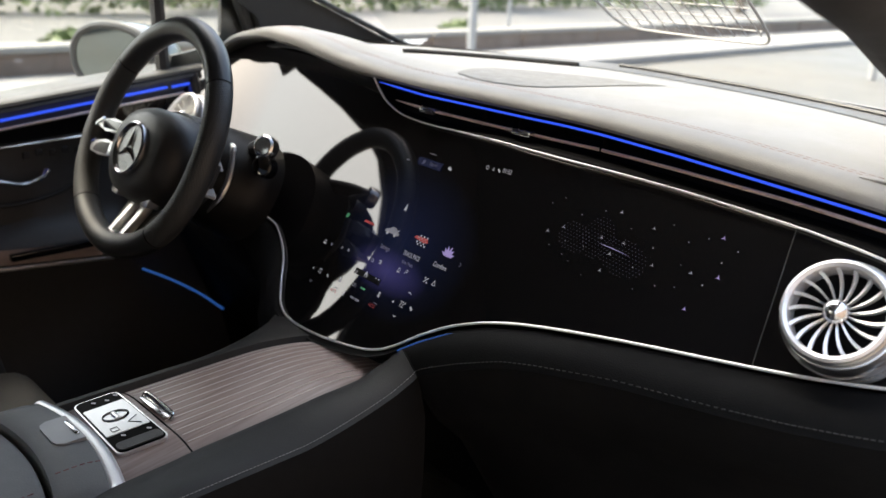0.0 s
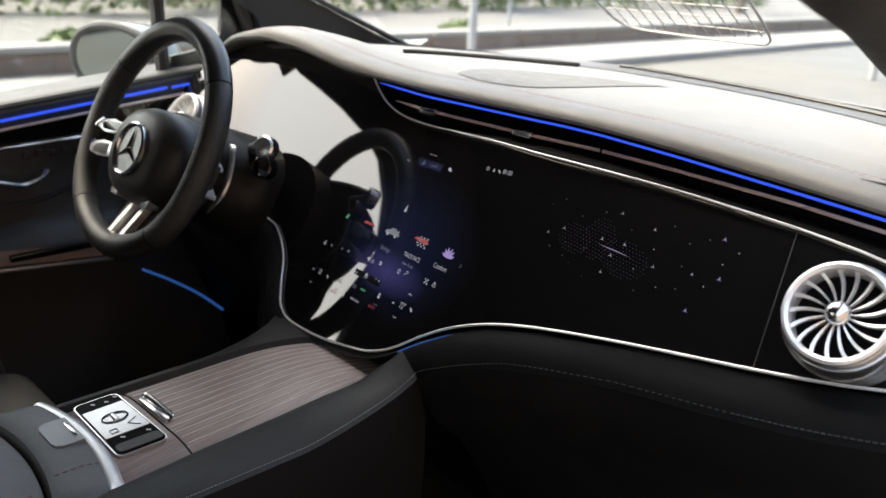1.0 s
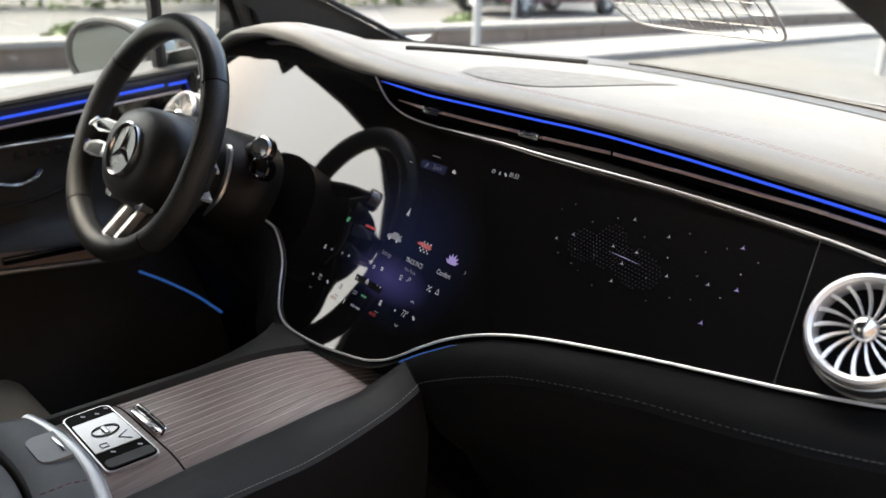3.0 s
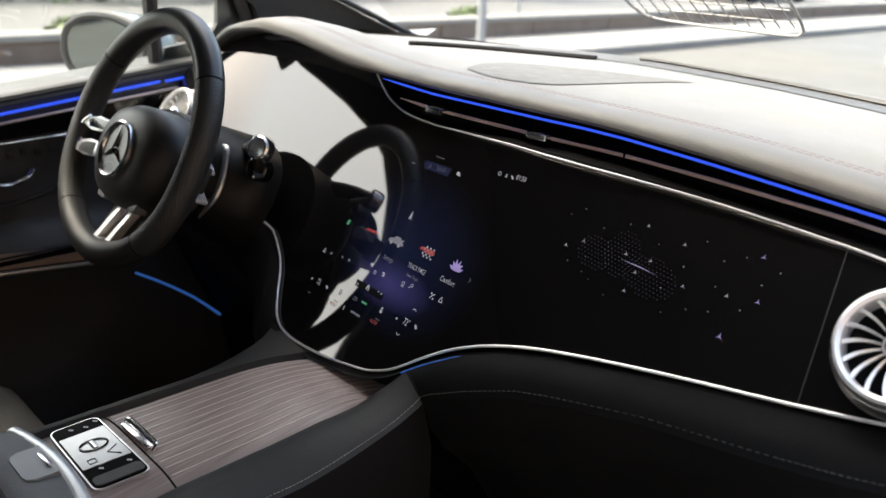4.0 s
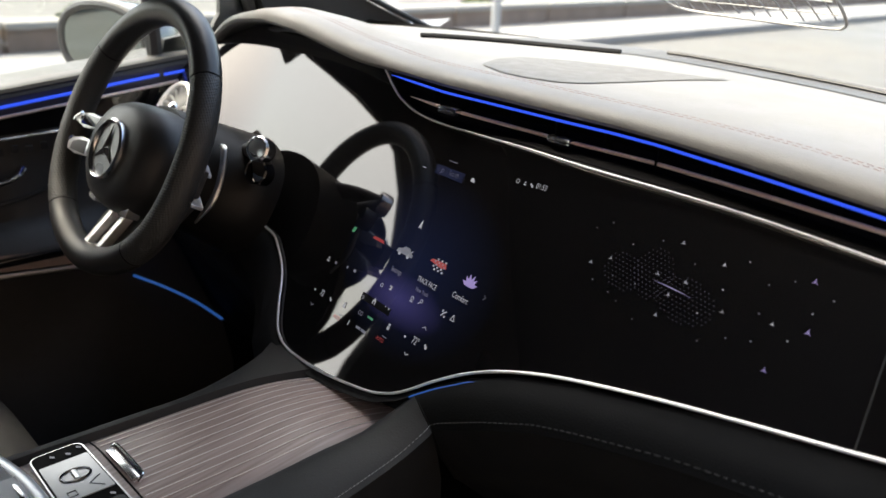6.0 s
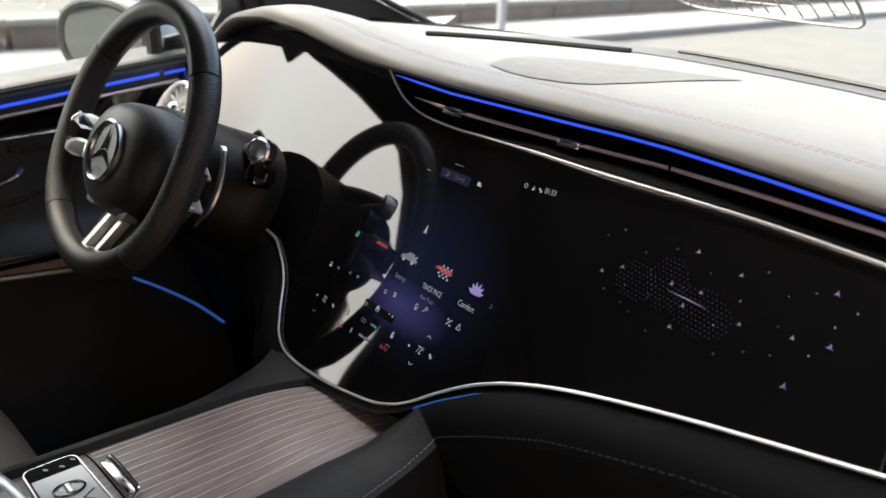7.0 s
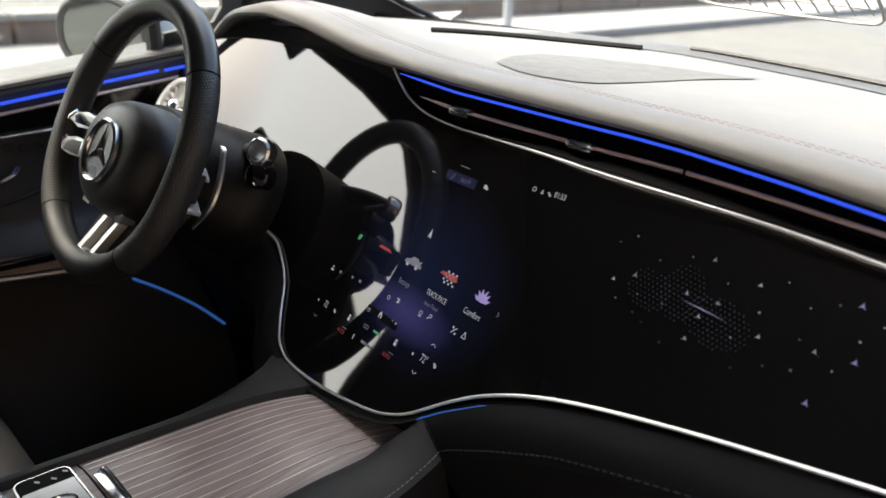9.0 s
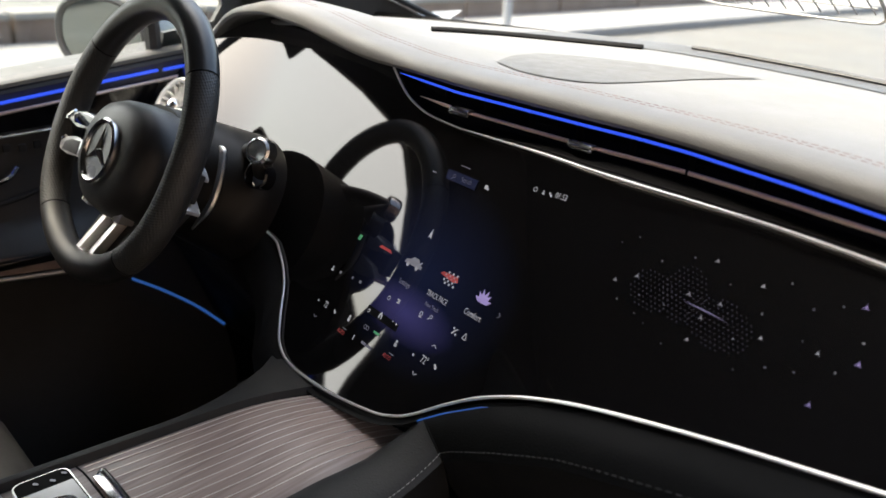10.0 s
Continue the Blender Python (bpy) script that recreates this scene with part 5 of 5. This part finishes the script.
bmesh.ops.create_grid(g, x_segments=2, y_segments=2, size=400)
tagged(part("ground", g, M_ASPH), "worn grey asphalt ground", "ground", kind="structure")
tagged(part("pavement", box((-6.33, 2, 0.05), (1.44, 60, 0.10), 0.02), M_CONC), "pale concrete pavement with kerb", "pavement", kind="structure")
tagged(part("road", box((-11.6, 2, 0.006), (8.4, 80, 0.012)), mat("pale_worn_road", (0.125, 0.123, 0.118), 0.75, grain=0.15, scale=2)), "pale worn road beyond the low wall", "road", kind="structure")
wall = thing("garden_wall", "low brown stone wall with pale coping", "wall")
for i in range(17):
    y = -5.0 + 1.7 * i
    part("wall_block", box((-7.2, y + 0.83, 0.14), (0.30, 1.66, 0.30), 0.015), M_BROWN, wall)
    part("coping_stone", box((-7.2, y + 0.83, 0.32), (0.36, 1.67, 0.06), 0.012), M_COPING, wall)


def leaves(name, blobs, n, size, parent=None, seed=1):
    rnd = random.Random(seed)
    bm = bmesh.new()
    for _ in range(n):
        c, r = rnd.choice(blobs)
        d = Vector((rnd.gauss(0, 1), rnd.gauss(0, 1), rnd.gauss(0, 1))).normalized() * (rnd.random() ** 0.4)
        p = Vector(c) + Vector((d.x * r[0], d.y * r[1], d.z * r[2]))
        if p.z < 0.0:
            continue
        a = Vector((rnd.gauss(0, 1), rnd.gauss(0, 1), rnd.gauss(0, 1))).normalized()
        b = a.orthogonal().normalized()
        s = size * rnd.uniform(0.6, 1.4)
        bm.faces.new([bm.verts.new(q) for q in (p + a * s, p + b * s * 0.5, p - a * s, p - b * s * 0.5)])
    return part(name, bm, M_LEAF, parent, smooth=False)


rnd = random.Random(5)
blobs = [((-15 + rnd.uniform(-0.6, 0.6), -4 + 1.0 * i, 0.6), (0.9, 0.8, rnd.uniform(0.5, 0.95))) for i in range(36)]
tagged(leaves("hedge", blobs, 9000, 0.10), "loose green hedge along the pavement", "hedge", kind="stuff")
for i, (x, y, s) in enumerate(((-8.3, 3.0, 0.34), (-8.4, 5.4, 0.38), (-8.3, 8.6, 0.34))):
    sb = thing("shrub", "small yellow-green shrub behind the wall", "shrub", "pavement shrubs")
    leaves("crown", [((x, y, s * 0.5), (s, s, s * 0.6))], 500, 0.06, sb, 20 + i)
for i, (x, y, h) in enumerate(((-16.5, 1.0, 5.0), (-17.0, 8.5, 6.0), (-16.0, 16.0, 5.5), (-12, 24, 6.0))):
    tr = thing("street_tree", "leafy street tree beyond the pavement", "tree", "street trees")
    part("trunk", tube(curve([(x, y, 0), (x + 0.1, y, h * 0.3), (x - 0.05, y + 0.1, h * 0.7)], 12), 0.16, 8, taper=[1 - 0.05 * k for k in range(12)]), M_BARK, tr)
    for k in range(5):
        a = k * 1.3 + i
        part("limb", tube([(x, y, h * (0.35 + 0.06 * k)), (x + 0.9 * math.cos(a), y + 0.9 * math.sin(a), h * (0.55 + 0.07 * k))], 0.05, 6), M_BARK, tr)
    r2 = random.Random(40 + i)
    leaves("crown", [((x + r2.uniform(-1.2, 1.2), y + r2.uniform(-1.2, 1.2), h * r2.uniform(0.5, 0.95)), (0.8, 0.8, 0.6)) for _ in range(12)], 3000, 0.12, tr, 60 + i)
for x, y, h in ((-5.9, 6.4, 3.0), (-3.2, 10.8, 1.3), (-1.5, 11.5, 1.5), (-1.0, 12.5, 1.4)):
    po = thing("street_post", "pale painted steel street post", "post", "street posts")
    part("shaft", tube([(x, y, 0), (x, y, h)], 0.05, 12), M_POST, po)
    part("cap", tube([(x, y, h), (x, y, h + 0.04)], 0.058, 12), M_POST, po)
bld = thing("building", "pale rendered building across the street", "building")
part("facade", box((-24, 8, 2.3), (0.5, 46, 4.6), 0.02), mat("pale_render", (0.55, 0.52, 0.49), 0.85, grain=0.1, scale=1.0), bld)
for i in range(12):
    for j in range(2):
        wdw = part("window", box((-23.74, -11 + 3.4 * i, 1.3 + 1.95 * j), (0.06, 1.5, 1.1), 0.01), M_GLOSSBLACK, bld)
        part("sill", box((-23.70, -11 + 3.4 * i, 0.71 + 1.95 * j), (0.16, 1.7, 0.08), 0.01), M_COPING, wdw)
part("roof", box((-24, 8, 4.7), (1.0, 47, 0.25), 0.03), M_COPING, bld)
near = thing("building", "low brown stone building beside the parked car", "building")
part("facade", box((3.6, -2.0, 1.6), (0.5, 30, 3.2), 0.02), M_BROWN, near)
part("roof", box((3.6, -2.0, 3.3), (0.9, 30.4, 0.2), 0.03), M_COPING, near)
sign = thing("red_sign", "small red sign on a post", "sign")
part("sign_post", tube([(-9.4, 10.9, -0.02), (-9.4, 10.9, 1.3)], 0.03, 8), M_POST, sign)
part("sign_panel", box((-9.38, 10.85, 1.0), (0.04, 0.4, 0.4), 0.01), mat("red_paint", (0.45, 0.03, 0.03), 0.5, grain=0.1), sign)

sail = thing("mirror_sail", "black sail panel at the front corner of the door window", "trim panel")
part("sail_panel", slab([(-0.712, 0.235, 0.975), (-0.712, 0.430, 0.985), (-0.712, 0.405, 1.10), (-0.712, 0.36, 1.20), (-0.712, 0.352, 1.06), (-0.712, 0.335, 1.035), (-0.712, 0.245, 1.02)], (-0.012, 0, 0)), M_SOFTBLACK, sail, smooth=False)

# ---------------------------------------------------------------- car that passes on the road
M_PLUM = mat("plum_car_paint", (0.16, 0.012, 0.055), 0.25, 0.2, grain=0.05, scale=4, coat=0.8)
passing = thing("passing_car", "plum red saloon car driving along the road", "car")
side_line = [(-2.30, 0.45), (-2.32, 0.70), (-2.15, 0.93), (-1.55, 0.98), (-0.95, 1.36), (0.25, 1.40), (0.95, 1.00), (1.95, 0.86), (2.25, 0.68), (2.28, 0.40), (1.9, 0.30), (-1.9, 0.30)]
rows = []
for x, inset in ((-0.86, 0.10), (-0.90, 0.02), (-0.88, 0.0), (0.88, 0.0), (0.90, 0.02), (0.86, 0.10)):
    rows.append([(x * (1 - 0.16 * max(0, z - 0.95) / 0.45), y * (1 - 0.01 * inset), z - inset * 0.1) for y, z in side_line])
part("body", grid(rows, wrap=True), M_PLUM, passing, "glossy plum red bodywork")
for sx in (-1, 1):
    for ys in (((-1.35, 1.03), (-0.88, 1.31), (-0.30, 1.34), (-0.30, 1.03)), ((-0.20, 1.03), (-0.20, 1.34), (0.20, 1.34), (0.78, 1.05))):
        part("side_window", slab([(sx * (0.895 - 0.13 * max(0, z - 0.95) / 0.45), y, z) for y, z in ys], (-sx * 0.02, 0, 0)), M_GLOSSBLACK, passing, "dark side window", smooth=False)
    part("sill_trim", tube([(sx * 0.905, -1.1, 0.36), (sx * 0.905, 1.1, 0.36)], 0.03, 8), M_SOFTBLACK, passing)
    part("headlight", box((sx * 0.66, 2.20, 0.70), (0.30, 0.12, 0.12), 0.03), M_CHROME, passing, "clear headlight")
    part("tail_light", box((sx * 0.66, -2.24, 0.80), (0.32, 0.10, 0.12), 0.03), mat("red_lens", (0.4, 0.01, 0.01), 0.2), passing, "red tail light")
WHEELS = []
for sx in (-1, 1):
    for y in (-1.38, 1.42):
        ax_m = Matrix(((0, 0, 1, 0), (0, 1, 0, 0), (-1, 0, 0, 0), (0, 0, 0, 1)))
        w = part("wheel", revolve([(0.20, -0.11), (0.30, -0.11), (0.33, -0.08), (0.33, 0.08), (0.30, 0.11), (0.20, 0.11)], ax_m, 32), mat("tyre_rubber", (0.02, 0.02, 0.02), 0.8, grain=0.1), passing, "black tyre")
        part("rim", revolve([(0.205, -0.10), (0.205, 0.10)], ax_m, 32), M_SILVER, w, "silver wheel rim")
        for k in range(5):
            a = 2 * math.pi * k / 5
            part("spoke", tube([(sx * 0.10, 0.03 * math.cos(a), 0.03 * math.sin(a)), (sx * 0.10, 0.20 * math.cos(a), 0.20 * math.sin(a))], 0.03, 6), M_SILVER, w)
        w.location = (sx * 0.80, y, 0.33)
        WHEELS.append((w, sx * 0.80, y))


def motions():
    """The plum car drives forward at a steady speed, its wheels turning."""
    speed, lane = 9.2, -12.0
    walk(passing, [(0.5 * i, pose(lane, 1.7 + speed * (0.5 * i - 1.6), 0.012)) for i in range(21)])
    for w, x, y in WHEELS:
        walk(w, [(i / 30, pose(x, y, 0.33, -math.degrees(speed / 0.33 * i / 30))) for i in range(301)])


motions()
